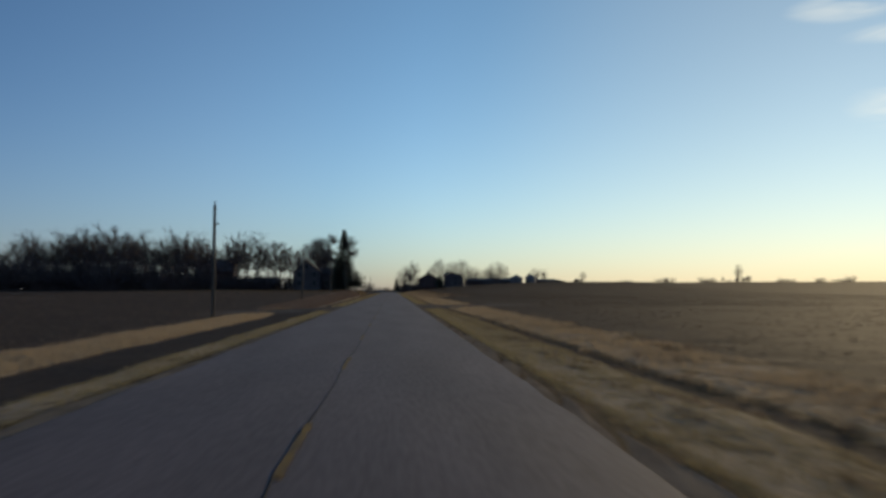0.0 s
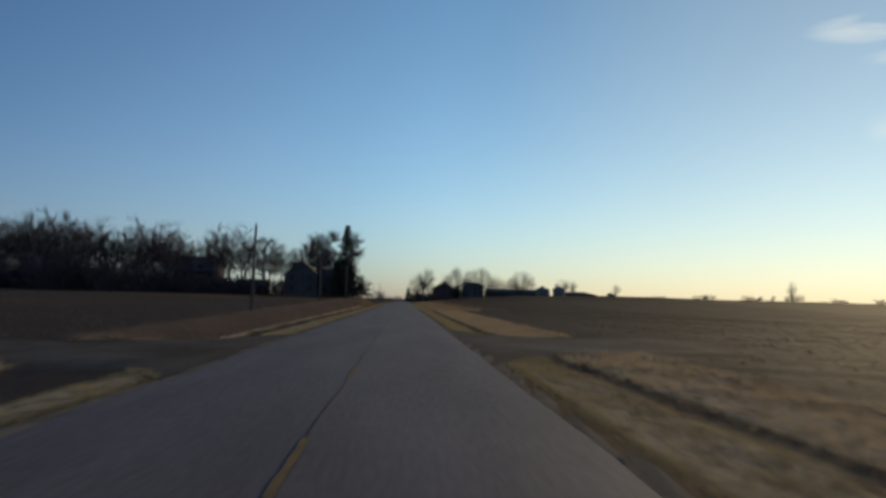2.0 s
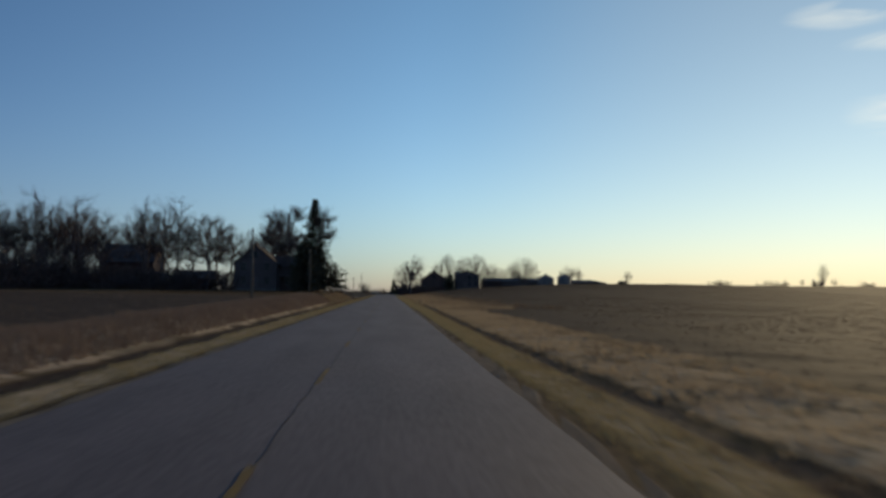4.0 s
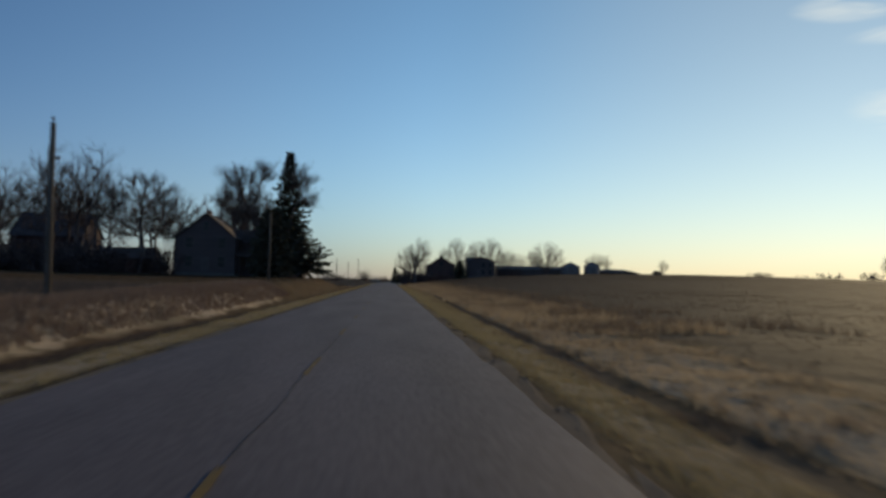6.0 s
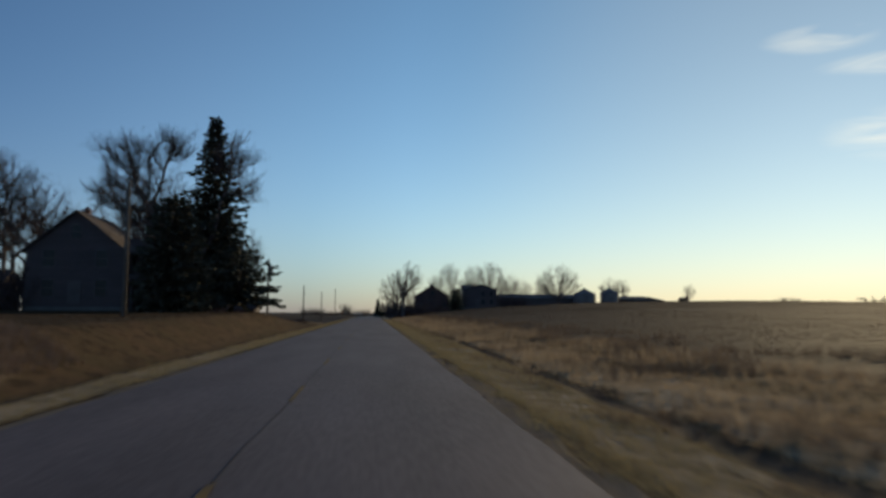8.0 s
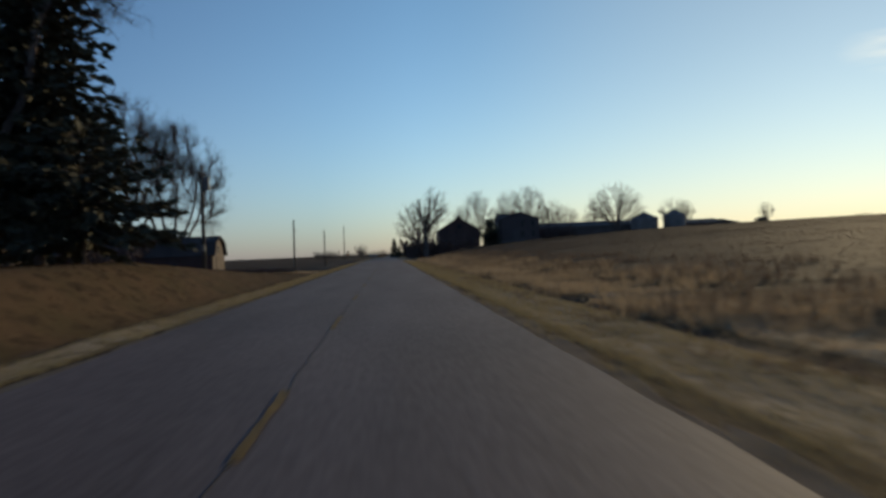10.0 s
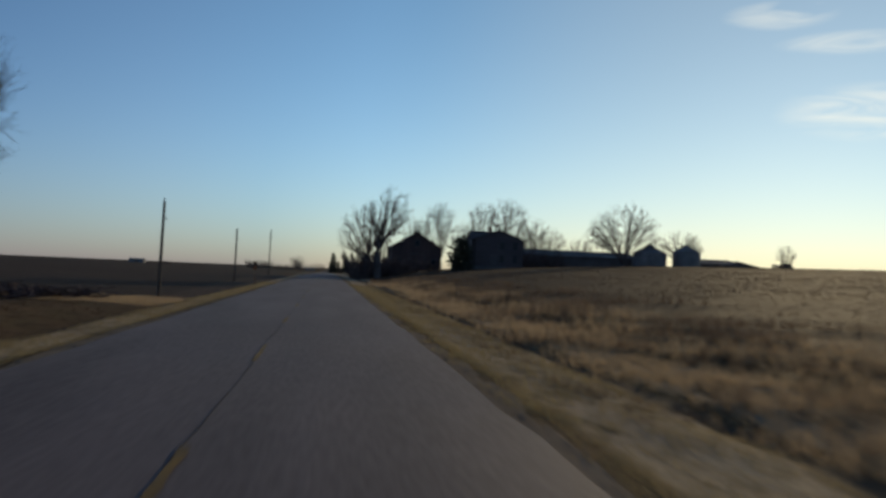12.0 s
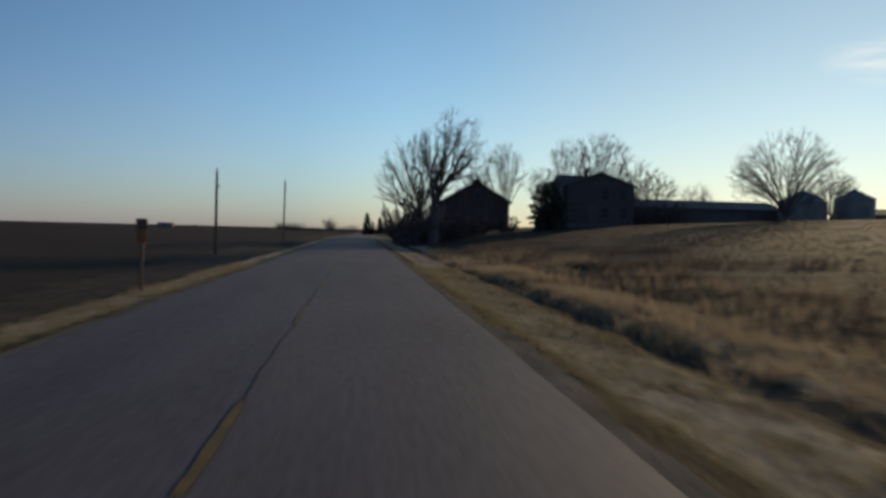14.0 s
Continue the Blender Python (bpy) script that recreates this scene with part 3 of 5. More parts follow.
def tubes(seg, mat, name):
    """One mesh of tapered tubes; the thin ones have three sides."""
    vs, fs, base = [], [], 0
    for k, pick in ((7, seg[:, 6] > 0.07), (3, seg[:, 6] <= 0.07)):
        s = seg[pick]
        if not len(s):
            continue
        p, q = s[:, 0:3], s[:, 3:6]
        d = q - p
        d /= np.linalg.norm(d, axis=1)[:, None] + 1e-9
        ref = np.where(np.abs(d[:, 2:3]) < 0.9, np.array([[0, 0, 1.0]]), np.array([[1.0, 0, 0]]))
        u = np.cross(d, ref)
        u /= np.linalg.norm(u, axis=1)[:, None] + 1e-9
        w = np.cross(d, u)
        ring = []
        for end, rad in ((p, s[:, 6]), (q, s[:, 7])):
            for i in range(k):
                a = 2 * math.pi * i / k
                ring.append(end + rad[:, None] * (u * math.cos(a) + w * math.sin(a)))
        v = np.stack(ring, 1).reshape(-1, 3)
        vs.append(v)
        b = base + np.arange(len(s))[:, None] * (2 * k)
        for i in range(k):
            j = (i + 1) % k
            fs.append(np.concatenate([b + i, b + j, b + k + j, b + k + i], 1))
        base += len(v)
    return mesh_object(name, np.concatenate(vs), np.concatenate(fs), mat)


def fan(n, spread, seed, r=0.25):
    rg = random.Random(seed)
    return [(r * math.cos(6.283 * i / n), r * math.sin(6.283 * i / n), spread * (0.35 + 0.65 * rg.random()), 6.283 * i / n + rg.uniform(-0.3, 0.3), rg.uniform(0.85, 1.05)) for i in range(n)]


BRUSH = dict(stems=fan(16, 48, 11, 0.9), trunk=0.85, girth=0.010, steps=[5, 4, 3], wander=[0.10, 0.16, 0.2], up=[0.05, 0.08, 0.06],
             kids=[9, 7], bare=[0.15, 0.0], angle=[(20, 55), (20, 60)], ratio=[0.42, 0.45], fall=[0.4, 0.3], twig=0.030)
THICKET = dict(BRUSH, stems=fan(13, 48, 11, 0.9), steps=[4, 3, 1], kids=[8, 6], twig=0.046)
FARBRUSH = dict(BRUSH, stems=fan(11, 48, 11, 0.9), steps=[3, 2, 1], kids=[6, 4], twig=0.085)


# crowns: lobes of (x, y, z, rx, ry, rz) in parts of the height; the fork is where the trunk first divides
BOUGHS = dict(points=330, step=0.028, thick=0.022, crook=0.09, onward=1.1, rise=0.20, twigs=3, side=5, reach=0.085, twig=0.011)
TALL = dict(BOUGHS, lobes=[(0, 0, 0.66, 0.21, 0.21, 0.34), (0.10, 0.06, 0.52, 0.17, 0.17, 0.22), (-0.11, -0.05, 0.55, 0.17, 0.17, 0.24)], points=170, step=0.04, fork=0.16, thick=0.034, twigs=3, side=3, twig=0.022, reach=0.10)
BROAD = dict(TALL, lobes=[(0, 0, 0.66, 0.30, 0.30, 0.32), (0.20, 0.05, 0.55, 0.20, 0.20, 0.22), (-0.20, 0.02, 0.58, 0.20, 0.20, 0.24)], points=210)
SPREAD = dict(BOUGHS, lobes=[(0, 0, 0.80, 0.26, 0.26, 0.19), (-0.26, 0, 0.68, 0.20, 0.20, 0.20), (0.24, 0.02, 0.72, 0.18, 0.18, 0.16), (-0.34, 0.0, 0.48, 0.15, 0.15, 0.13), (0.10, 0.25, 0.55, 0.16, 0.15, 0.14)], points=420, fork=0.22, thick=0.034, crook=0.17, onward=0.9)
GNARL = dict(SPREAD, lobes=[(-0.27, -0.08, 0.82, 0.19, 0.18, 0.16), (-0.36, -0.06, 0.64, 0.15, 0.16, 0.14), (-0.20, -0.10, 0.54, 0.15, 0.15, 0.16), (-0.10, 0.0, 0.90, 0.15, 0.15, 0.10), (0.24, 0.03, 0.85, 0.14, 0.15, 0.13), (0.29, 0.03, 0.70, 0.11, 0.12, 0.11), (-0.22, 0.05, 0.52, 0.13, 0.12, 0.10)], points=620, fork=0.36, stems=((17, 3.1), (13, 0.2)), thick=0.038, twigs=6, side=6, twig=0.012)
VASE = dict(BOUGHS, lobes=[(0, 0, 0.74, 0.24, 0.22, 0.25), (-0.20, 0, 0.62, 0.17, 0.17, 0.24), (0.20, 0.02, 0.60, 0.17, 0.17, 0.25), (0.24, 0, 0.38, 0.12, 0.14, 0.14)], points=560, fork=0.34, stems=((4, 0.5), (16, 1.6), (19, 3.0), (15, 4.4), (22, 5.6), (24, 0.0)), thick=0.024, crook=0.05, rise=0.24, onward=1.4, twigs=4, side=6, twig=0.012, reach=0.08)
YARD = dict(middle=0.60, wide=0.29, tall=0.40, low=0.10, tip=80, limbs=17, boughs=6, sprays=7, girth=0.085, twig=0.015)
OLD = dict(YARD, middle=0.56, wide=0.33, tall=0.44, low=0.20, tip=112, limbs=15, boughs=7, sprays=8, girth=0.150, twig=0.0155, bend=0.026, shift=-0.06)
LEAN = dict(OLD, middle=0.66, wide=0.26, tall=0.34, low=0.30, tip=105, limbs=13, girth=0.17, bend=0.032, shift=0.13)
ROUND = dict(YARD, middle=0.54, wide=0.42, tall=0.46, tip=104, limbs=18, boughs=7)
SMALL = dict(YARD, middle=0.52, wide=0.28, tall=0.48, tip=110, limbs=13, boughs=6, girth=0.06, twig=0.014)
DOME = dict(YARD, middle=0.42, wide=0.62, tall=0.58, low=0.04, tip=100, limbs=36, boughs=9, sprays=7, girth=0.075, twig=0.0125)


def unit(v):
    return v / (np.linalg.norm(v, axis=1)[:, None] + 1e-9)


def spray(rg_, base, way, L, r, side):
    """Fine twigs of three joints each from base along way, with side twigs."""
    k_ = len(base)
    o, w1 = np.ones(k_), unit(way)
    w2 = unit(w1 + rg_.normal(0, 0.14, (k_, 3)) + np.array([0, 0, 0.10]))
    w3 = unit(w2 + rg_.normal(0, 0.18, (k_, 3)) + np.array([0, 0, 0.08]))
    p1 = base + w1 * (0.36 * L)[:, None]
    p2 = p1 + w2 * (0.36 * L)[:, None]
    p3 = p2 + w3 * (0.30 * L)[:, None]
    out = [np.stack([*a.T, *b.T, o * r * f, o * r * g, o], 1) for a, b, f, g in ((base, p1, 1.0, 0.8), (p1, p2, 0.8, 0.6), (p2, p3, 0.6, 0.35))]
    for n_ in range(side):
        f = rg_.uniform(0.1, 1.0, (k_, 1))
        a, w = (base + (p1 - base) * f, w1) if n_ % 3 == 0 else (p1 + (p2 - p1) * f, w2) if n_ % 3 == 1 else (p2 + (p3 - p2) * f * 0.8, w3)
        d = unit(w + rg_.normal(0, 0.48, (k_, 3)) + np.array([0, 0, 0.12]))
        b = a + d * (L * rg_.uniform(0.14, 0.30, k_))[:, None]
        c = b + unit(d + rg_.normal(0, 0.2, (k_, 3)) + np.array([0, 0, 0.12])) * (L * rg_.uniform(0.10, 0.26, k_))[:, None]
        out += [np.stack([*a.T, *b.T, o * r * 0.6, o * r * 0.45, o], 1), np.stack([*b.T, *c.T, o * r * 0.45, o * r * 0.25, o], 1)]
    return np.concatenate(out)


def colonise(seed, H, kind):
    """Limbs that grow towards points strewn in the crown, with radii by the pipe rule, and sprays of fine twigs on their outer ends."""
    rg_ = np.random.default_rng(seed)
    lobes = np.array(kind["lobes"]) * H
    lobes[:, 3:6] *= 0.84
    vol = (lobes[:, 3] * lobes[:, 4] * lobes[:, 5]) ** 0.8
    pick = rg_.choice(len(lobes), kind["points"], p=vol / vol.sum())
    d = rg_.normal(size=(kind["points"], 3))
    d /= np.linalg.norm(d, axis=1)[:, None]
    goal = lobes[pick, :3] + d * (rg_.random(kind["points"]) ** 0.40)[:, None] * lobes[pick, 3:6] * (0.88 + 0.24 * rg_.random(kind["points"]))[:, None]
    goal = goal[goal[:, 2] > 0.14 * H]
    step, kill = kind["step"] * H, kind["step"] * H * 1.4
    crook = kind.get("crook", 0.10)
    pos, par = [np.array([0, 0, -0.3])], [-1]
    lean = rg_.normal(0, 0.06, 2)
    stems = kind.get("stems", ((0.0, 0.0),))
    for tilt, az in stems:
        slant = np.array([math.tan(radians(tilt)) * math.cos(az) + lean[0], math.tan(radians(tilt)) * math.sin(az) + lean[1], 1.0])
        slant /= np.linalg.norm(slant)
        at_, last_ = pos[0], 0
        while np.linalg.norm(at_ - pos[0]) < kind["fork"] * H:
            w = slant + rg_.normal(0, 0.08, 3) + np.array([0, 0, 0.03])
            at_ = at_ + step * w / np.linalg.norm(w)
            pos.append(at_)
            par.append(last_)
            last_ = len(pos) - 1
    near = np.full(len(goal), 1e9)
    who = np.zeros(len(goal), int)
    for k_, p in enumerate(pos):
        dd = np.linalg.norm(goal - p, axis=1)
        m = dd < near
        near[m], who[m] = dd[m], k_
    alive = np.ones(len(goal), bool)
    used = {}
    for _ in range(150):
        if not alive.any() or len(pos) > 6000:
            break
        fresh = []
        idx = np.nonzero(alive)[0]
        order = np.argsort(who[idx], kind="stable")
        idx = idx[order]
        cuts = np.nonzero(np.diff(who[idx]))[0] + 1
        for grp in np.split(idx, cuts):
            n_ = who[grp[0]]
            if used.get(n_, 0) > 3:
                continue
            v = goal[grp] - pos[n_]
            v = (v / (np.linalg.norm(v, axis=1)[:, None] + 1e-9)).mean(0)
            back = pos[n_] - pos[par[n_]] if n_ else np.array([0, 0, step])
            v = v + kind.get("onward", 0.75) * back / step + rg_.normal(0, crook, 3) + np.array([0, 0, kind.get("rise", 0.16)])
            used[n_] = used.get(n_, 0) + 1
            pos.append(pos[n_] + step * v / (np.linalg.norm(v) + 1e-9))
            par.append(int(n_))
            fresh.append(len(pos) - 1)
        if not fresh:
            break
        for k_ in fresh:
            dd = np.linalg.norm(goal - pos[k_], axis=1)
            m = dd < near
            near[m], who[m] = dd[m], k_
        alive &= near > kill
    pos, par = np.array(pos), np.array(par)
    n_ = len(pos)
    rad, kids = np.zeros(n_), np.zeros(n_, int)
    e = 2.15
    acc = np.zeros(n_)
    for k_ in range(n_ - 1, 0, -1):
        rad[k_] = max(acc[k_], kind["thick"] ** e) ** (1 / e)
        acc[par[k_]] += rad[k_] ** e
        kids[par[k_]] += 1
    rad[0] = rad[1] * 1.25
    main = np.stack([*pos[par[1:]].T, *pos[1:].T, np.minimum(rad[par[1:]], rad[1:] * 1.5), rad[1:]], 1)
    lev = (main[:, 6] < 0.055).astype(float)
    main = np.concatenate([main, lev[:, None]], 1)
    thin = np.nonzero((rad < kind["thick"] * 2.3) & (pos[:, 2] > 0.12 * H))[0]
    thin = thin[thin > 0]
    rows_ = []
    for _ in range(kind.get("twigs", 3)):
        way = pos[thin] - pos[par[thin]]
        way /= np.linalg.norm(way, axis=1)[:, None] + 1e-9
        out = pos[thin] - np.array([0, 0, kind.get("heart", 0.25) * H])
        out /= np.linalg.norm(out, axis=1)[:, None] + 1e-9
        start = pos[thin] - (pos[thin] - pos[par[thin]]) * rg_.random((len(thin), 1))
        rows_.append(spray(rg_, start, 0.7 * way + 0.6 * out + rg_.normal(0, 0.36, way.shape) + np.array([0, 0, 0.18]), kind["reach"] * H * rg_.uniform(0.55, 1.3, len(thin)), kind["twig"], kind.get("side", 5)))
    return np.concatenate([main] + rows_)


def radiate(seed, H, kind):
    """A crown of straight limbs that fan out from a short trunk to a domed outline, forking on the way, with sprays of twigs."""
    rg_ = np.random.default_rng(seed)
    hub = np.array([0, 0, kind["low"] * H])
    bend = kind.get("bend", 0.008)
    mid, size = np.array([kind.get("shift", 0) * H, 0, kind["middle"] * H]), np.array([kind["wide"], kind["wide"], kind["tall"]]) * H
    rows_ = [(0, 0, -0.3, *hub, kind["girth"] * 4.2, kind["girth"] * 3.6, 0)]
    starts, ways = [], []

    def limb(p, q, ra, rb, n_, bow):
        lift = np.array([*rg_.normal(0, 0.05, 2), bow]) * np.linalg.norm(q - p)
        f = np.linspace(0, 1, n_ + 1)[:, None]
        at_ = p + (q - p) * f + lift * 4 * f * (1 - f) * 0.5 + rg_.normal(0, bend * H, (n_ + 1, 3)) * np.sin(f * 3.1416) * 0.6 * np.linalg.norm(q - p) / (0.5 * H)
        r_ = ra + (rb - ra) * f[:, 0]
        rows_.extend((*a, *b, u, v, float(u < 0.03)) for a, b, u, v in zip(at_[:-1], at_[1:], r_[:-1], r_[1:]))
        return at_, r_

    for i in range(kind["limbs"]):
        az = 2.39996 * i + rg_.normal(0, 0.25)
        pol = radians(kind["tip"]) * math.sqrt((i + 0.4) / kind["limbs"])
        way = np.array([math.sin(pol) * math.cos(az), math.sin(pol) * math.sin(az), math.cos(pol)])
        at_, r_ = limb(hub, mid + way * size * rg_.uniform(0.80, 0.95), kind["girth"] * rg_.uniform(0.8, 1.2), 0.017, 8, 0.10 + 0.12 * math.sin(pol))
        for j in range(kind["boughs"]):
            k_ = min(7, 2 + int(6 * (j + rg_.random()) / kind["boughs"]))
            turn_ = way + rg_.normal(0, 0.30, 3)
            turn_ /= np.linalg.norm(turn_)
            tip = mid + turn_ * size * rg_.uniform(0.84, 1.0)
            go = tip - at_[k_]
            if go @ (at_[k_] - hub) < 0.3 * np.linalg.norm(go) * np.linalg.norm(at_[k_] - hub):
                continue
            b_ = limb(at_[k_], tip, max(0.55 * r_[k_], 0.016), 0.011, 5, 0.05)[0]
            for _ in range(kind["sprays"]):
                n_ = rg_.integers(1, 6)
                starts.append(b_[n_])
                ways.append((b_[n_] - b_[n_ - 1]) / np.linalg.norm(b_[n_] - b_[n_ - 1]) + rg_.normal(0, 0.28, 3))
    starts, ways = np.array(starts), np.array(ways)
    return np.concatenate([np.array(rows_), spray(rg_, starts, ways, 0.085 * H * rg_.uniform(0.5, 1.2, len(starts)), kind["twig"], 5)])


def bare_tree(name, x, y, H, kind, seed, label, group="", turn=0.0, z=None):
    seg = radiate(seed, H, kind) if "limbs" in kind else colonise(seed, H, kind)
    seg[:, :6] *= H / np.quantile(seg[:, 5], 0.999)
    t = thing(name, x, y, label, "tree", group, z, turn)
    link("trunk", tubes(seg[seg[:, 8] < 0.5], M_BARK, "trunk"), t)
    link("crown", tubes(seg[seg[:, 8] >= 0.5], M_TWIG, "crown"), t, "bare leafless branches and twigs")
    return t


def brush_patch(name, places, H, spec, seed, label, group=""):
    """Leafless undergrowth of many stems that nobody could count: one mesh."""
    rg_ = random.Random(seed)
    kinds = []
    for k_ in range(3):
        g_ = grow(seed + k_, H, spec)
        g_[:, :6] *= H / g_[:, 5].max()
        kinds.append(g_)
    rows_ = []
    for x, y, w, h in places:
        g_ = rg_.choice(kinds).copy()
        a = rg_.uniform(0, 6.283)
        for o in (0, 3):
            px, py = g_[:, o].copy(), g_[:, o + 1].copy()
            g_[:, o] = x + w * (px * math.cos(a) - py * math.sin(a))
            g_[:, o + 1] = y + w * (px * math.sin(a) + py * math.cos(a))
            g_[:, o + 2] = g_[:, o + 2] * h + gz(x, y) - 0.1
        rows_.append(g_)
    ob = new(name, tubes(np.concatenate(rows_), M_SHRUB, name))
    return tagged(ob, label, "undergrowth", group, kind="stuff")


def again(ob, x, y, size, turn, label="", sink=0.0):
    c = copy_thing(ob, Matrix.Translation((x, y, gz(x, y) - sink)) @ Matrix.Rotation(radians(turn), 4, "Z") @ Matrix.Diagonal((size[0], size[0], size[1], 1)))
    if label:
        tagged(c, label)
    return c


def spruce(name, x, y, H, R, label, seed, low=0.10, whorl=0.34, per=9, group="", blunt=0.62, least=0.45, full=1.25, big=1.0):
    """A spruce: a tapered trunk, drooping boughs in whorls, ragged tufts of needles along them."""
    rg = random.Random(seed)
    t = thing(name, x, y, label, "tree", group)
    seg = [(0, 0, -0.3, 0.05, 0, H * 0.5, H * 0.013, H * 0.008, 0), (0.05, 0, H * 0.5, 0, 0, H * 0.985, H * 0.008, 0.02, 0)]
    vs, fs = [], []

    def tuft(p, d, size):
        side = d.cross(Vector((0, 0, 1))).normalized()
        for _ in range(3):
            a = (d + side * rg.uniform(-0.9, 0.9) + Vector((0, 0, rg.uniform(-0.75, 0.35)))).normalized()
            w = a.orthogonal().normalized()
            w.rotate(Matrix.Rotation(rg.uniform(0, 6.28), 3, a))
            L, W = big * size * rg.uniform(0.7, 1.35), big * size * rg.uniform(0.16, 0.30)
            b = len(vs)
            m_ = p + a * L * 0.45
            vs.extend([p, m_ + w * W, p + a * L, m_ - w * W])
            fs.append((b, b + 1, b + 2, b + 3))

    z = H * low
    while z < H * 0.985:
        u = (z - H * low) / (H * (1 - low))
        reach = R * min(1.0, full * (1 - u) ** (blunt + 0.25)) * (0.78 + 0.22 * smooth(u, 0, 0.12))
        n = max(4, int(per * (1 - 0.45 * u)))
        for i in range(n):
            az = 6.283 * (i + rg.random() * 0.7) / n
            L = max(0.25, float(reach) * rg.uniform(least, 1.2))
            d = Vector((math.cos(az), math.sin(az), 0.30 - 0.55 * (1 - u) + rg.uniform(-0.12, 0.12))).normalized()
            p = Vector((0, 0, z + rg.uniform(-0.2, 0.2)))
            k = max(2, int(L / 0.5))
            for j in range(k):
                f = (j + 1) / k
                q = p + (d + Vector((0, 0, 0.22 * f - 0.10))) * (L / k)
                seg.append((*p, *q, 0.03 * (1 - f * 0.6) + 0.006, 0.03 * (1 - f) + 0.008, 1))
                for _ in range(2 if f > 0.25 else 1):
                    tuft(p.lerp(q, rg.random()), d, 0.42 + 0.25 * (1 - u))
                p = q
            tuft(p, d, 0.5)
        z += whorl * rg.uniform(0.8, 1.2)
    tuft(Vector((0, 0, H * 0.96)), Vector((0.1, 0, 1)).normalized(), 0.6)
    seg = np.array(seg)
    link("trunk", tubes(seg, M_BARK, "trunk"), t)
    link("crown", mesh_object("crown", vs, fs, M_NEEDLE), t, "dense dark green needle boughs")
    return t


# ---- the farm grove on the left
rg = random.Random(77)
GROVE = "bare trees of the farm grove"
grove_a = bare_tree("grove_tree", -84, 222, 20.3, BROAD, 21, "tall broad bare tree in the farm grove", GROVE)
grove_b = bare_tree("grove_tree", -73, 225, 18.5, TALL, 22, "tall bare deciduous tree in the farm grove", GROVE)
grove_c = bare_tree("grove_tree", -45, 240, 18.3, dict(BROAD, points=300, twig=0.017), 23, "broad bare deciduous tree beside the sheds", GROVE)
bare_tree("grove_tree", -37, 243, 16.0, dict(SPREAD, points=260, twig=0.015), 24, "bare spreading tree beside the farmhouse", GROVE)
SRC = ((grove_a, 20.3), (grove_b, 18.5), (grove_c, 18.3))
FRONT_TREES = ((-41.5, 238, 18.2, 0.9), (-36, 247, 15.5, 0.9), (-47.5, 236, 17.8, 0.9), (-105, 225, 16, 1.2), (-95, 228, 15.5, 1.2), (-66, 232, 16.5, 1.1), (-60, 238, 15.5, 1.0), (-54, 258, 18.5, 0.9), (-49, 253, 15, 0.9), (-33, 262, 14.5, 1.0), (-118, 228, 12.5, 1.3), (-127, 236, 11, 1.3), (-29, 266, 12, 1.1))
BACK_TREES = ((-40, 258, 14, 1.0), (-72, 284, 19, 1.0), (-66, 286, 18, 1.0), (-78, 280, 18, 1.0), (-58, 288, 17.5, 1.0), (-50, 284, 17, 1.0), (-34, 284, 15, 1.0), (-21, 268, 10.5, 1.2), (-67, 246, 14.5, 1.1), (-61, 250, 13.5, 1.0), (-70, 252, 15, 1.1), (-51, 246, 13.5, 1.0), (-32.4, 246, 13.5, 0.95))
for x, y, h, w in FRONT_TREES + BACK_TREES:
    src, hh = rg.choice(SRC)
    h *= 1.05
    again(src, x, y, (h / hh * w * 1.1, h / hh), rg.uniform(0, 360), "bare deciduous tree among the farm buildings" if x > -58 else "")
for i in range(36):
    x, y = rg.uniform(-124, -58), rg.uniform(210, 252)
    src, hh = rg.choice(SRC[:2])
    h = rg.uniform(15.2, 20.8) - max(0, -x - 95) * 0.12
    again(src, x, y, (h / hh * rg.uniform(1.0, 1.3), h / hh), rg.uniform(0, 360))
brush_patch("undergrowth", [(rg.uniform(-130, -56), rg.uniform(203, 236), rg.uniform(0.9, 1.5), rg.uniform(0.7, 1.45)) for _ in range(100)], 8.0, THICKET, 31, "dense dark leafless brush under the grove")
brush_patch("undergrowth", [(rg.uniform(-74, -38), rg.uniform(228, 246) - 0.08 * i, rg.uniform(0.7, 1.1), rg.uniform(0.5, 0.95)) for i in range(64)], 6.0, THICKET, 38, "dark leafless brush before the old barn")
brush_patch("undergrowth", [(-50, 246, 0.9, 0.7), (-46, 250, 0.8, 0.6), (-35, 256, 0.9, 0.7), (-57, 250, 1.0, 0.9), (-24, 262, 0.9, 0.8), (-30, 266, 0.9, 0.8), (-20, 266, 0.9, 0.7), (-54, 244, 1, 0.8), (-32.5, 242, 0.7, 0.75), (-34.5, 244, 0.7, 0.8), (-29, 258, 0.8, 1.1), (-26, 259, 0.8, 1.15), (-32, 256, 0.8, 1.0)], 6.0, THICKET, 33, "leafless brush between the farm sheds")

# ---- evergreens and old trees beside the farmhouse
spruce("spruce_tree", -14.8, 244.5, 19.9, 3.1, "tall dense dark spruce on the farm lawn", 5, low=0.13, per=16, blunt=0.62, least=0.32, full=1.62)
spruce("spruce_tree", -15.4, 232.3, 9.5, 2.6, "shorter rounded dark evergreen on the farm lawn", 6, low=0.02, per=16, blunt=0.22, least=0.6, whorl=0.28)
spruce("spruce_tree", -11.6, 241.4, 5.8, 4.2, "low spreading evergreen beside the tall spruce", 7, low=0.24, per=11, blunt=0.30)
spruce("spruce_tree", -18.6, 247.6, 7.6, 3.0, "dark evergreen beside the tall spruce", 10, low=0.03, per=11, blunt=0.42)
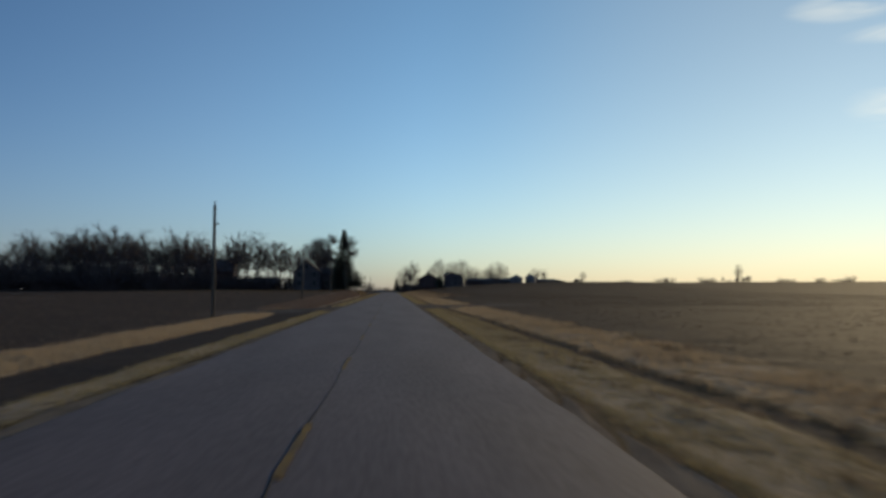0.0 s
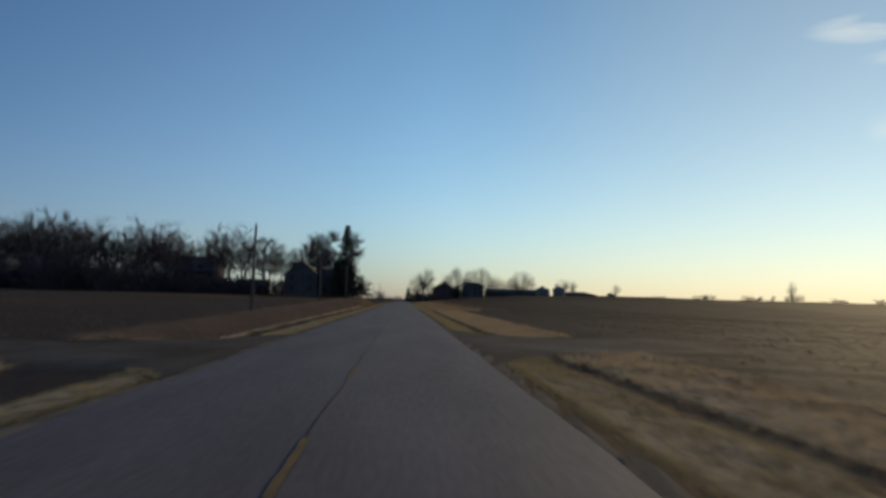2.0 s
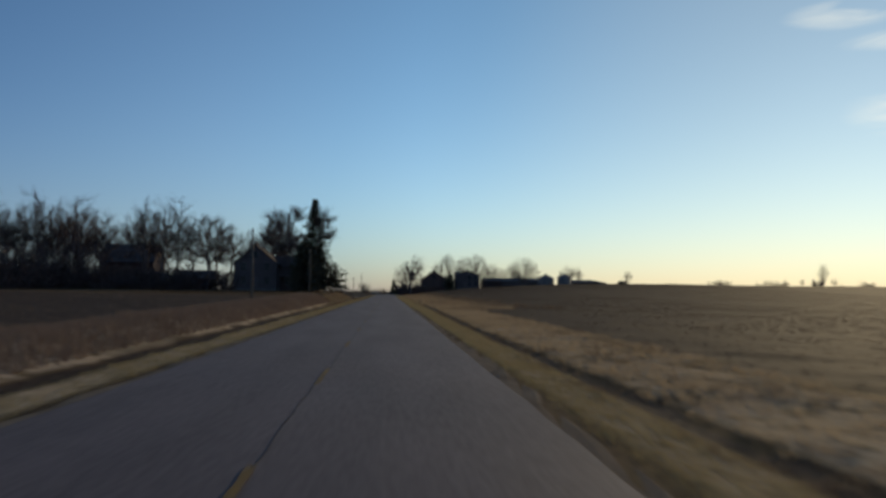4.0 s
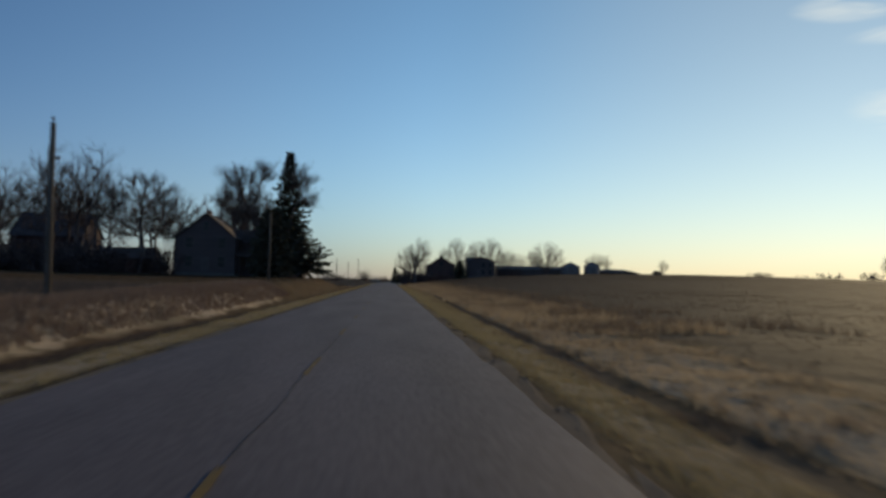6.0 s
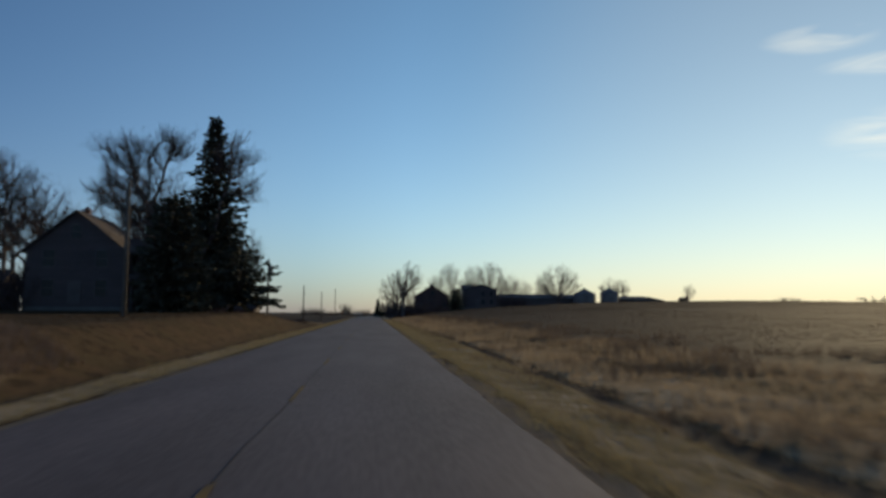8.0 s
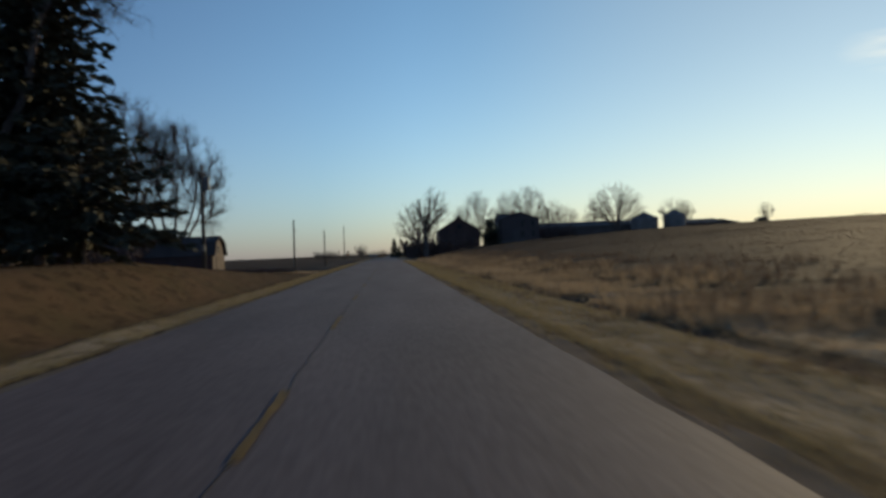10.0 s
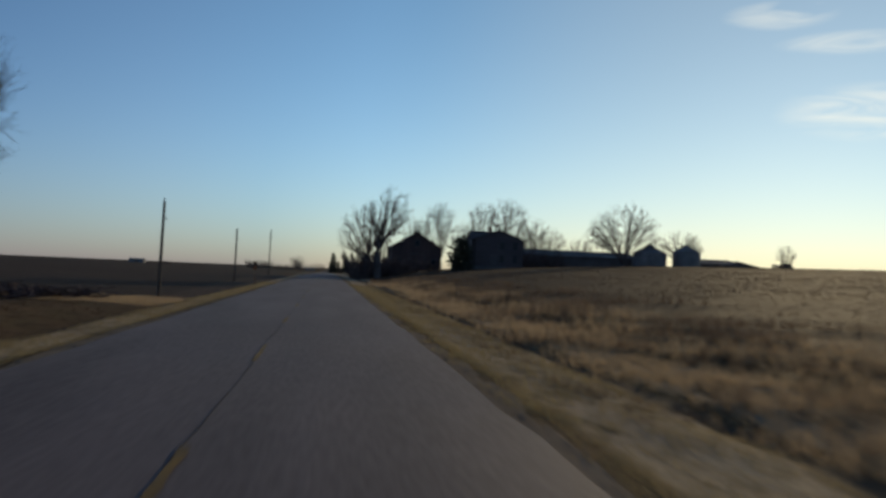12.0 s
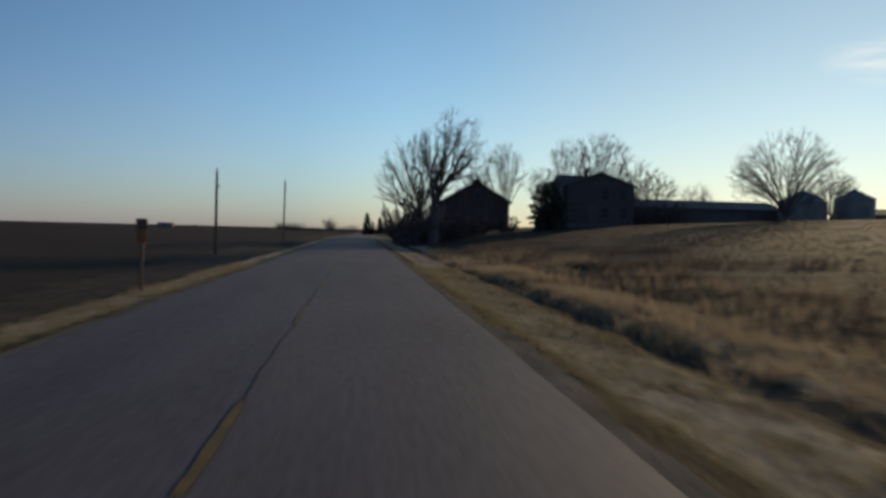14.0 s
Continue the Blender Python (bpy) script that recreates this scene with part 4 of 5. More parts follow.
bare_tree("old_tree", -16.9, 242.4, 18.3, GNARL, 41, "old spreading bare tree close beside the tall spruce")
bare_tree("old_tree", -23.3, 253.4, 17.4, dict(OLD, middle=0.68, wide=0.31, tall=0.34, low=0.30, tip=92, limbs=17, girth=0.17, shift=0.0), 45, "old gnarled bare tree behind the farmhouse")
bare_tree("vase_tree", -30.1, 297.6, 21.8, VASE, 43, "tall many-stemmed bare tree behind the gambrel barn")
bare_tree("vase_tree", -24.1, 297.2, 18.9, VASE, 44, "tall many-stemmed bare tree behind the gambrel barn")
brush_patch("undergrowth", [(-13.5, 286, 0.8, 0.15), (-11.5, 289, 0.7, 0.13), (-15, 289, 0.6, 0.14)], 6.0, BRUSH, 34, "low dark brush heap beside the barn")

# ---- the farm on the right
bare_tree("roadside_tree", 9.7, 380, 16.2, LEAN, 53, "big old bare tree with crooked limbs by the road")
bare_tree("roadside_tree", 8.1, 382, 13.8, OLD, 52, "old bare tree with crooked limbs by the road")
bare_tree("round_tree", 55.9, 383.4, 12.0, DOME, 55, "round-crowned bare tree in front of the bins")
yard = bare_tree("yard_tree", 29.5, 440, 17.5, YARD, 56, "slender bare tree behind the farm buildings", "bare yard trees")
yard_b = bare_tree("yard_tree", 46, 411, 11.3, ROUND, 57, "bare tree behind the farm buildings", "bare yard trees")
for x, y, h, w in ((34, 408, 14.4, 0.95), (39.6, 409, 15.2, 1.2), (33.5, 424, 11, 1.0), (24.8, 446, 14, 1.1)):
    again(yard, x, y, (h / 17.5 * w, h / 17.5), rg.uniform(0, 360))
for x, y, h, w in ((51, 415, 9.0, 1.2), (42.5, 413, 10.5, 1.0), (14.5, 440, 10, 1.0), (58.5, 415, 7.0, 1.0)):
    again(yard_b, x, y, (h / 11.3 * w, h / 11.3), rg.uniform(0, 360))
small = bare_tree("small_tree", 88, 418, 8.0, SMALL, 58, "small bare tree on the far edge of the field", "small bare field trees")
for x, y, h, w in ((82.2, 413, 8.6, 1.9), (109.6, 414, 6.6, 1.25), (196.6, 404.5, 10.5, 0.85), (204, 408, 4.0, 1.3), (190, 410, 3.4, 1.3)):
    again(small, x, y, (h / 8.0 * w, h / 8.0), rg.uniform(0, 360), "small bare tree on the far edge of the field")
spruce("spruce_tree", 26.4, 391, 6.4, 2.2, "dark rounded evergreen beside the farmhouse", 12, low=0.03, per=13, blunt=0.10, whorl=0.24)
brush_patch("undergrowth", [(6.8, 379, 0.6, 0.9), (6.2, 386, 0.7, 1.0), (9.5, 381, 0.6, 0.65), (11.5, 383, 0.7, 0.7), (7.4, 384, 0.7, 0.8), (14.6, 388, 0.7, 0.6), (9.0, 392, 0.8, 0.7), (16.0, 394, 0.8, 0.6), (11.0, 398, 0.9, 0.7), (13.0, 384, 0.6, 0.4), (8, 388, 0.7, 0.5), (12, 393, 0.6, 0.4), (38.5, 395, 0.7, 0.6), (42, 398, 0.8, 0.7),
                            (46, 396, 0.7, 0.6), (22, 398, 0.6, 0.45), (13.5, 415, 0.8, 0.7), (107.5, 412.5, 0.5, 0.4), (18, 400, 0.7, 0.5), (48, 402, 0.8, 0.6)], 6.0, THICKET, 35, "leafless brush round the farm buildings")

# ---- far off
far_spruce = spruce("far_spruce", 5.6, 800, 15, 2.8, "distant dark spruce beside the road", 14, low=0.04, whorl=0.7, per=9, group="distant spruces", big=2.2)
for x, y, s in ((9.6, 806, 0.60), (14.2, 798, 0.74), (18.4, 812, 0.55)):
    again(far_spruce, x, y, (s, s), 50 * s)
brush_patch("far_woods", [(18, 806, 1.6, 1.5), (23, 800, 1.7, 1.6), (28, 797, 1.7, 1.5), (34, 802, 1.8, 1.6), (40, 800, 1.8, 1.5), (-33, 1165, 1.8, 2.6), (-37, 1168, 1.8, 2.8), (-34, 1172, 1.7, 2.4), (-182, 1130, 1.2, 0.6), (-176, 1130, 1.2, 0.5), (30, 940, 2.2, 1.6), (38, 930, 2.0, 1.5), (46, 925, 2.2, 1.7), (54, 920, 2.0, 1.5), (62, 920, 2.0, 1.4), (-36, 1170, 2.4, 1.9), (-31, 1175, 2.0, 1.6), (-14, 1150, 1.4, 1.5), (-4, 1160, 1.2, 1.6), (-9, 1155, 1.2, 1.3), (-22, 1160, 1.4, 1.1)],
            6.5, FARBRUSH, 36, "distant leafless trees in clumps on the skyline")
brush_patch("far_hedge", [(-80 + 2.6 * i, 1045 + i % 3, 1.0, 1.35 - 0.25 * (i % 3)) for i in range(10)] + [(-52 + 3.6 * i, 1050 + i % 2, 0.8, 0.5 + 0.45 * (i % 2)) for i in range(5)], 6.5, FARBRUSH, 39, "distant dark hedge on the skyline")
brush_patch("far_woods", [(x_ * 1.0, rg.uniform(430, 560), rg.uniform(0.6, 1.3), rg.uniform(0.35, 0.85)) for x_ in (160, 171, 175, 186, 190, 209, 214, 225, 232, 240, 247, 252, 263, 270, 290, 296, 303, 330, 345, 352, 380, 395, 402, 430, 450, 470)],
            6.5, FARBRUSH, 37, "distant leafless brush on the field's skyline")


# ------------------------------------------------------------------ buildings
def window_at(parent, x, y, z, w, h, face):
    """A sash window in a wall; face: 'y' looks along -y, 'x' along +x."""
    bm = bmesh.new()
    b = 0.09
    if face == "y":
        for q in ((x - w / 2 - b, x + w / 2 + b, z - b, z), (x - w / 2 - b, x + w / 2 + b, z + h, z + h + b * 1.4), (x - w / 2 - b, x - w / 2, z, z + h), (x + w / 2, x + w / 2 + b, z, z + h), (x - w / 2, x + w / 2, z + h / 2 - 0.03, z + h / 2 + 0.03)):
            add_box(bm, q[0], q[1], y - 0.06, y + 0.02, q[2], q[3])
        glass = box(x - w / 2, x + w / 2, y - 0.025, y + 0.01, z, z + h)
    else:
        for q in ((y - w / 2 - b, y + w / 2 + b, z - b, z), (y - w / 2 - b, y + w / 2 + b, z + h, z + h + b * 1.4), (y - w / 2 - b, y - w / 2, z, z + h), (y + w / 2, y + w / 2 + b, z, z + h), (y - w / 2, y + w / 2, z + h / 2 - 0.03, z + h / 2 + 0.03)):
            add_box(bm, x - 0.02, x + 0.06, q[0], q[1], q[2], q[3])
        glass = box(x - 0.01, x + 0.025, y - w / 2, y + w / 2, z, z + h)
    win = part("window", bm, M_TRIM, parent)
    part("pane", glass, M_GLASS, win)


def roof_pair(parent, w, y0, y1, eave, peak, over=0.45, mat=None, thick=0.16, shift=0.0):
    """Two roof slopes over a gable that looks along -y."""
    for s in (1, -1):
        rise = (peak - eave) / (w / 2)
        xo, zo = w / 2 + over, eave - rise * over
        out = [(shift, peak), (shift + s * xo, zo), (shift + s * xo, zo + thick), (shift, peak + thick)]
        bm = prism(out, y0 - over, y1 + over)
        part("roof", bm, mat or M_SHINGLE, parent)


def gable_walls(w, y0, y1, eave, peak, base=-0.6, shift=0.0):
    return prism([(shift - w / 2, base), (shift + w / 2, base), (shift + w / 2, eave), (shift, peak), (shift - w / 2, eave)], y0, y1)


def cross_wing(parent, x0, x1, y0, y1, eave, peak, wall, roof, base=-0.6, over=0.35):
    """A block whose ridge runs along x."""
    ym = (y0 + y1) / 2
    bm = bmesh.new()
    a = [bm.verts.new((x0, y, z)) for y, z in ((y0, base), (y1, base), (y1, eave), (ym, peak), (y0, eave))]
    b = [bm.verts.new((x1, y, z)) for y, z in ((y0, base), (y1, base), (y1, eave), (ym, peak), (y0, eave))]
    bm.faces.new(a)
    bm.faces.new(b[::-1])
    for i in range(5):
        bm.faces.new((a[i], b[i], b[(i + 1) % 5], a[(i + 1) % 5]))
    part("wall", bm, wall, parent)
    rise = (peak - eave) / (ym - y0)
    for s in (-1, 1):
        yo, zo = ym + s * ((y1 - y0) / 2 + over), eave - rise * over
        bm = bmesh.new()
        pts = [(ym, peak), (yo, zo), (yo, zo + 0.15), (ym, peak + 0.15)]
        a = [bm.verts.new((x0 - over, y, z)) for y, z in pts]
        b = [bm.verts.new((x1 + over, y, z)) for y, z in pts]
        bm.faces.new(a)
        bm.faces.new(b[::-1])
        for i in range(4):
            bm.faces.new((a[i], b[i], b[(i + 1) % 4], a[(i + 1) % 4]))
        part("roof", bm, roof, parent)


def chimney(parent, x, y, z0, z1, w=0.6):
    bm = box(x - w / 2, x + w / 2, y - w / 2, y + w / 2, z0, z1, 0.02)
    add_box(bm, x - w / 2 - 0.07, x + w / 2 + 0.07, y - w / 2 - 0.07, y + w / 2 + 0.07, z1 - 0.22, z1 - 0.06)
    add_box(bm, x - w / 4, x + w / 4, y - w / 4, y + w / 4, z1, z1 + 0.22)
    part("chimney", bm, M_BRICK, parent)


def door_at(parent, x, y, z, w, h, mat):
    d = part("door", box(x - w / 2, x + w / 2, y - 0.05, y + 0.02, z, z + h, 0.01), mat, parent)
    fr = bmesh.new()
    for q in ((x - w / 2 - 0.1, x - w / 2, z, z + h), (x + w / 2, x + w / 2 + 0.1, z, z + h), (x - w / 2 - 0.1, x + w / 2 + 0.1, z + h, z + h + 0.12)):
        add_box(fr, q[0], q[1], y - 0.07, y + 0.02, q[2], q[3])
    part("door_frame", fr, M_TRIM, d)


# two-storey farmhouse on the left
HB = 1.75
house = thing("farmhouse", -26.6, 241, "two-storey pale farmhouse with steep gable and brick chimney", "house", z=HB)
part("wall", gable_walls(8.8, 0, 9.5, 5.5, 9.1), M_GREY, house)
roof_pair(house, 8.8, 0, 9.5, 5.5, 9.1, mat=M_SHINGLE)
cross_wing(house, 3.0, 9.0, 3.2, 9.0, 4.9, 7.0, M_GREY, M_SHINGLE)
chimney(house, -0.3, 3.2, 7.6, 9.75)
part("foundation", box(-4.45, 4.45, -0.06, 9.56, -0.8, 0.12), M_CONC, house)
for wx in (-2.4, 2.4):
    for wz in (1.1, 3.9):
        window_at(house, wx, 0, wz, 1.0, 1.5, "y")
window_at(house, 0, 0, 6.6, 0.8, 1.2, "y")
door_at(house, 0.0, 0, 0.35, 1.0, 2.1, M_TRIM)
for wy in (2.0, 7.0):
    window_at(house, 4.4, wy, 1.1, 1.0, 1.5, "x")
window_at(house, 6.0, 3.2, 1.1, 1.0, 1.4, "y")
porch = bmesh.new()
add_prism(porch, [(4.5, 2.7), (8.2, 2.7), (8.2, 2.85), (4.5, 3.3)], 0.6, 3.2)
part("porch_roof", porch, M_SHINGLE, house)
for px in (4.9, 8.0):
    part("porch_post", box(px - 0.07, px + 0.07, 0.7, 0.84, -0.6, 2.7, 0.01), M_TRIM, house)

# little shed between the trees
shed = thing("farm_shed", -41, 248, "small weathered farm shed with a low gable roof", "shed", z=gz(-41, 248))
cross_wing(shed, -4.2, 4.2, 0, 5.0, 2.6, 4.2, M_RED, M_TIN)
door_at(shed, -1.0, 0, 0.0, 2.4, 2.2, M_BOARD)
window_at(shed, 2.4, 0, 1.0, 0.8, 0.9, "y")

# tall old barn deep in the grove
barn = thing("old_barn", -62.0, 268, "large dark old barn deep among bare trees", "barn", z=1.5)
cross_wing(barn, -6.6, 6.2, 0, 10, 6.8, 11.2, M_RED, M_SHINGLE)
door_at(barn, 0.5, 0, 0.0, 3.2, 3.4, M_BOARD)
part("hay_door", box(-0.7, 0.9, -0.06, 0.02, 4.6, 6.0), M_BOARD, barn)
for wx in (-4.4, 4.2):
    window_at(barn, wx, 0, 1.4, 0.8, 0.8, "y")

# gambrel barn, its gable end turned to the road
gam = thing("gambrel_barn", -17.4, 288.6, "low red gambrel barn with bleached boards on its gable", "barn", z=-0.55)
BW, BL, E0, E1, PK = 5.6, 19.0, 2.55, 3.75, 4.45      # width, length, eave, knuckle, ridge
k2 = BW / 2
sec = [(0.0, -0.4), (0.0, E0), (0.75, E1), (k2, PK), (BW - 0.75, E1), (BW, E0), (BW, -0.4)]
bm = bmesh.new()
a = [bm.verts.new((-0.05, y, z)) for y, z in sec]
b = [bm.verts.new((-BL, y, z)) for y, z in sec]
bm.faces.new(a)
bm.faces.new(b[::-1])
for i in range(len(sec)):
    j = (i + 1) % len(sec)
    bm.faces.new((a[i], b[i], b[j], a[j]))
part("wall", bm, M_RED, gam)
slopes = [(sec[1], sec[2]), (sec[2], sec[3]), (sec[3], sec[4]), (sec[4], sec[5])]
for (ya, za), (yb, zb) in slopes:
    bm = bmesh.new()
    dy, dz = yb - ya, zb - za
    L = math.hypot(dy, dz)
    ny_, nz_ = -dz / L * 0.09, dy / L * 0.09
    ea = 0.22 if (ya, za) == sec[1] else 0.0
    eb = 0.22 if (yb, zb) == sec[5] else 0.0
    ya, za, yb, zb = ya - dy / L * ea, za - dz / L * ea, yb + dy / L * eb, zb + dz / L * eb
    ring = [(ya, za), (yb, zb), (yb + ny_, zb + nz_), (ya + ny_, za + nz_)]
    p = [bm.verts.new((0.35, y, z)) for y, z in ring]
    q = [bm.verts.new((-BL - 0.3, y, z)) for y, z in ring]
    bm.faces.new(p)
    bm.faces.new(q[::-1])
    for i in range(4):
        bm.faces.new((p[i], q[i], q[(i + 1) % 4], p[(i + 1) % 4]))
    part("roof", bm, M_SHINGLE, gam)
nb = 22
for i in range(nb):                                   # boards of the gable
    y0, y1 = BW * i / nb + 0.008, BW * (i + 1) / nb - 0.008
    zt = np.interp((y0 + y1) / 2, [v[0] for v in sec[1:6]], [v[1] for v in sec[1:6]]) - 0.05
    part("board", box(-0.03, 0.02 + 0.012 * random.random(), y0, y1, -0.3 + 0.06 * random.random(), float(zt)), M_BOARD, gam)
for i in range(62):                                   # boards of the long side
    x0 = -BL * i / 62
    part("board", box(x0 - BL / 62 + 0.012, x0 - 0.012, -0.03 - 0.012 * random.random(), 0.02, -0.35, E0 - 0.03), M_RED, gam)
part("barn_door", box(0.03, 0.08, 1.5, 4.1, -0.2, 2.2, 0.01), M_BOARD, gam)
window_at(gam, 0.03, 2.8, 2.75, 0.6, 0.6, "x")
for wx in (-4, -9, -14):
    window_at(gam, wx, -0.04, 1.0, 0.7, 0.6, "y")

# gable barn by the road on the right
sb = thing("gable_barn", 22.0, 425, "dark gable barn with wide eaves beyond the old tree", "barn", z=2.0)
part("wall", gable_walls(11.6, 0, 15, 5.2, 8.6), M_RED, sb)
roof_pair(sb, 11.6, 0, 15, 5.2, 8.6, mat=M_SHINGLE, over=0.55)
cup = part("cupola", box(-0.7, 0.7, 1.0, 2.4, 8.2, 9.0, 0.02), M_RED, sb)
part("cap", prism([(-0.85, 8.95), (0.85, 8.95), (0, 9.35)], 0.85, 2.55), M_SHINGLE, cup)
door_at(sb, 0, 0, 0, 3.6, 3.6, M_RED)
for wx in (-4, 4):
    window_at(sb, wx, 0, 1.4, 0.8, 1.0, "y")
window_at(sb, 0, 0, 5.6, 1.0, 1.2, "y")

# farmhouse on the right
rh = thing("farmhouse", 33.3, 393, "two-storey farmhouse with cross gable and small chimney", "house", z=3.0)
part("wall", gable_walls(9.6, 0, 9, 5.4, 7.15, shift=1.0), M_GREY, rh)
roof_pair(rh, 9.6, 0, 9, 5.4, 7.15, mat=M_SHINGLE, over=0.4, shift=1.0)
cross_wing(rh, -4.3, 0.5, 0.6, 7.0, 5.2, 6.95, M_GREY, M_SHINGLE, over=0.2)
chimney(rh, -0.4, 3.0, 6.4, 7.75, 0.55)
part("foundation", box(-4.35, 5.85, -0.05, 9.05, -0.8, 0.08), M_CONC, rh)
for wx in (-2.0, 1.6, 4.2):
    for wz in (1.0, 3.5):
        window_at(rh, wx, 0 if wx > 0 else 0.6, wz, 0.95, 1.4, "y")
door_at(rh, -0.1, 0, 0.3, 1.0, 2.1, M_TRIM)

# long low machine shed
ms = thing("machine_shed", 52.5, 404, "long low machine shed with a dull metal roof", "shed", z=3.5)
cross_wing(ms, -10.2, 14.8, 0, 9, 2.6, 3.9, M_TIN, M_TIN)
for i in range(5):
    part("sliding_door", box(-8.6 + 4.6 * i, -4.6 + 4.6 * i, -0.08, 0.0, -0.3, 2.3, 0.01), M_TIN, ms)


def grain_bin(x, y, R, eave, peak, base, label):
    g = thing("grain_bin", x, y, label, "grain bin", "grain bins", z=base)
    bm = bmesh.new()
    for i in range(int(eave / 0.8) + 1):              # corrugated rings
        z0 = eave * i / (int(eave / 0.8) + 1)
        z1 = eave * (i + 1) / (int(eave / 0.8) + 1)
        bmesh.ops.create_cone(bm, cap_ends=True, segments=36, radius1=R + 0.015 * (i % 2), radius2=R + 0.015 * (i % 2), depth=z1 - z0 - 0.015, matrix=Matrix.Translation((0, 0, (z0 + z1) / 2)))
    part("wall", bm, M_STEEL, g, smooth_=False)
    bm = bmesh.new()
    bmesh.ops.create_cone(bm, cap_ends=True, segments=36, radius1=R + 0.14, radius2=0.35, depth=peak - eave - 0.2, matrix=Matrix.Translation((0, 0, (peak - 0.2 + eave) / 2)))
    top = part("roof", bm, M_BINROOF, g)
    for i in range(18):
        a_ = 6.283 * i / 18
        part("rib", tube((math.cos(a_) * (R + 0.12), math.sin(a_) * (R + 0.12), eave + 0.04), (math.cos(a_) * 0.35, math.sin(a_) * 0.35, peak - 0.16), 0.035, 0.03, 5), M_BINROOF, top)
    part("fill_cap", tube((0, 0, peak - 0.25), (0, 0, peak + 0.1), 0.40, 0.28, 16), M_BINROOF, g)
    part("door", box(-0.4, 0.4, -R - 0.06, -R + 0.1, 0.4, 2.0, 0.02), M_BINROOF, g)
    part("foundation", tube((0, 0, -0.7), (0, 0, 0.02), R + 0.25, R + 0.25, 28), M_CONC, g)
    ld = bmesh.new()
    for s in (-0.22, 0.22):
        add_box(ld, R + 0.10, R + 0.14, s - 0.02, s + 0.02, 0.3, eave)
    for i in range(int(eave / 0.35)):
        add_box(ld, R + 0.10, R + 0.13, -0.22, 0.22, 0.4 + 0.35 * i, 0.43 + 0.35 * i)
    part("ladder", ld, M_STEEL, g)
    return g


grain_bin(68.9, 400.5, 3.5, 2.7, 4.5, 4.75, "wide galvanised grain bin with conical roof beside the shed")
grain_bin(76.7, 399.4, 2.85, 3.2, 4.75, 4.8, "narrow galvanised grain bin with conical roof")

ls = thing("hog_shed", 83.5, 404, "low long shed with a shallow roof behind the bins", "shed", z=4.7)
cross_wing(ls, -2.0, 7.6, 0, 8, 1.15, 2.15, M_TIN, M_TIN, over=0.3)
lean = bmesh.new()
add_prism(lean, [(7.62, -0.6), (13.4, -0.6), (13.4, 0.75), (7.62, 1.85)], 0.6, 7.2)
part("lean_to", lean, M_TIN, ls, "lower sloping lean-to of dull metal")
part("lean_to_roof", prism([(7.95, 1.93), (13.8, 0.80), (13.8, 0.90), (7.95, 2.05)], 0.3, 7.5), M_TIN, ls)
door_at(ls, 0, 0, -0.1, 1.0, 1.2, M_BOARD)
for k in (2.6, 5.0):
    window_at(ls, k, 0, 0.4, 0.9, 0.5, "y")

# a stack of old bales at the far end of the yard
bale = thing("bale_stack", 103.6, 404, "dark weathered stack of square bales by a small tree", "bale stack")
rgb = random.Random(9)
for k in range(3):
    for j in range(3 - (k == 2)):
        x0 = -1.4 + 0.95 * j + (0.4 if k == 2 else 0.0)
        part("bale", box(x0 + rgb.uniform(-0.04, 0.04), x0 + 0.92, rgb.uniform(-0.05, 0.05), 1.6, -0.1 + 0.62 * k, 0.50 + 0.62 * k, 0.04), M_WEED, bale)

# far farmsteads on the skyline
for x, y, w, h, d in ((-212, 1130, 16, 6.0, 9), (-18, 1120, 10, 4, 8), (5.5, 1150, 8, 5, 8)):
    f = thing("far_farm_building", x, y, "distant low farm building on the skyline", "building", "distant farm buildings")
    # walls and roof in the paler grey that carries painted haze
    cross_wing(f, -w / 2, w / 2, 0, d, h * 0.5, h * 0.8, M_PALE, M_PALE, base=-1.0)
    door_at(f, 0, 0, 0, 2.5, h * 0.42, M_BOARD)


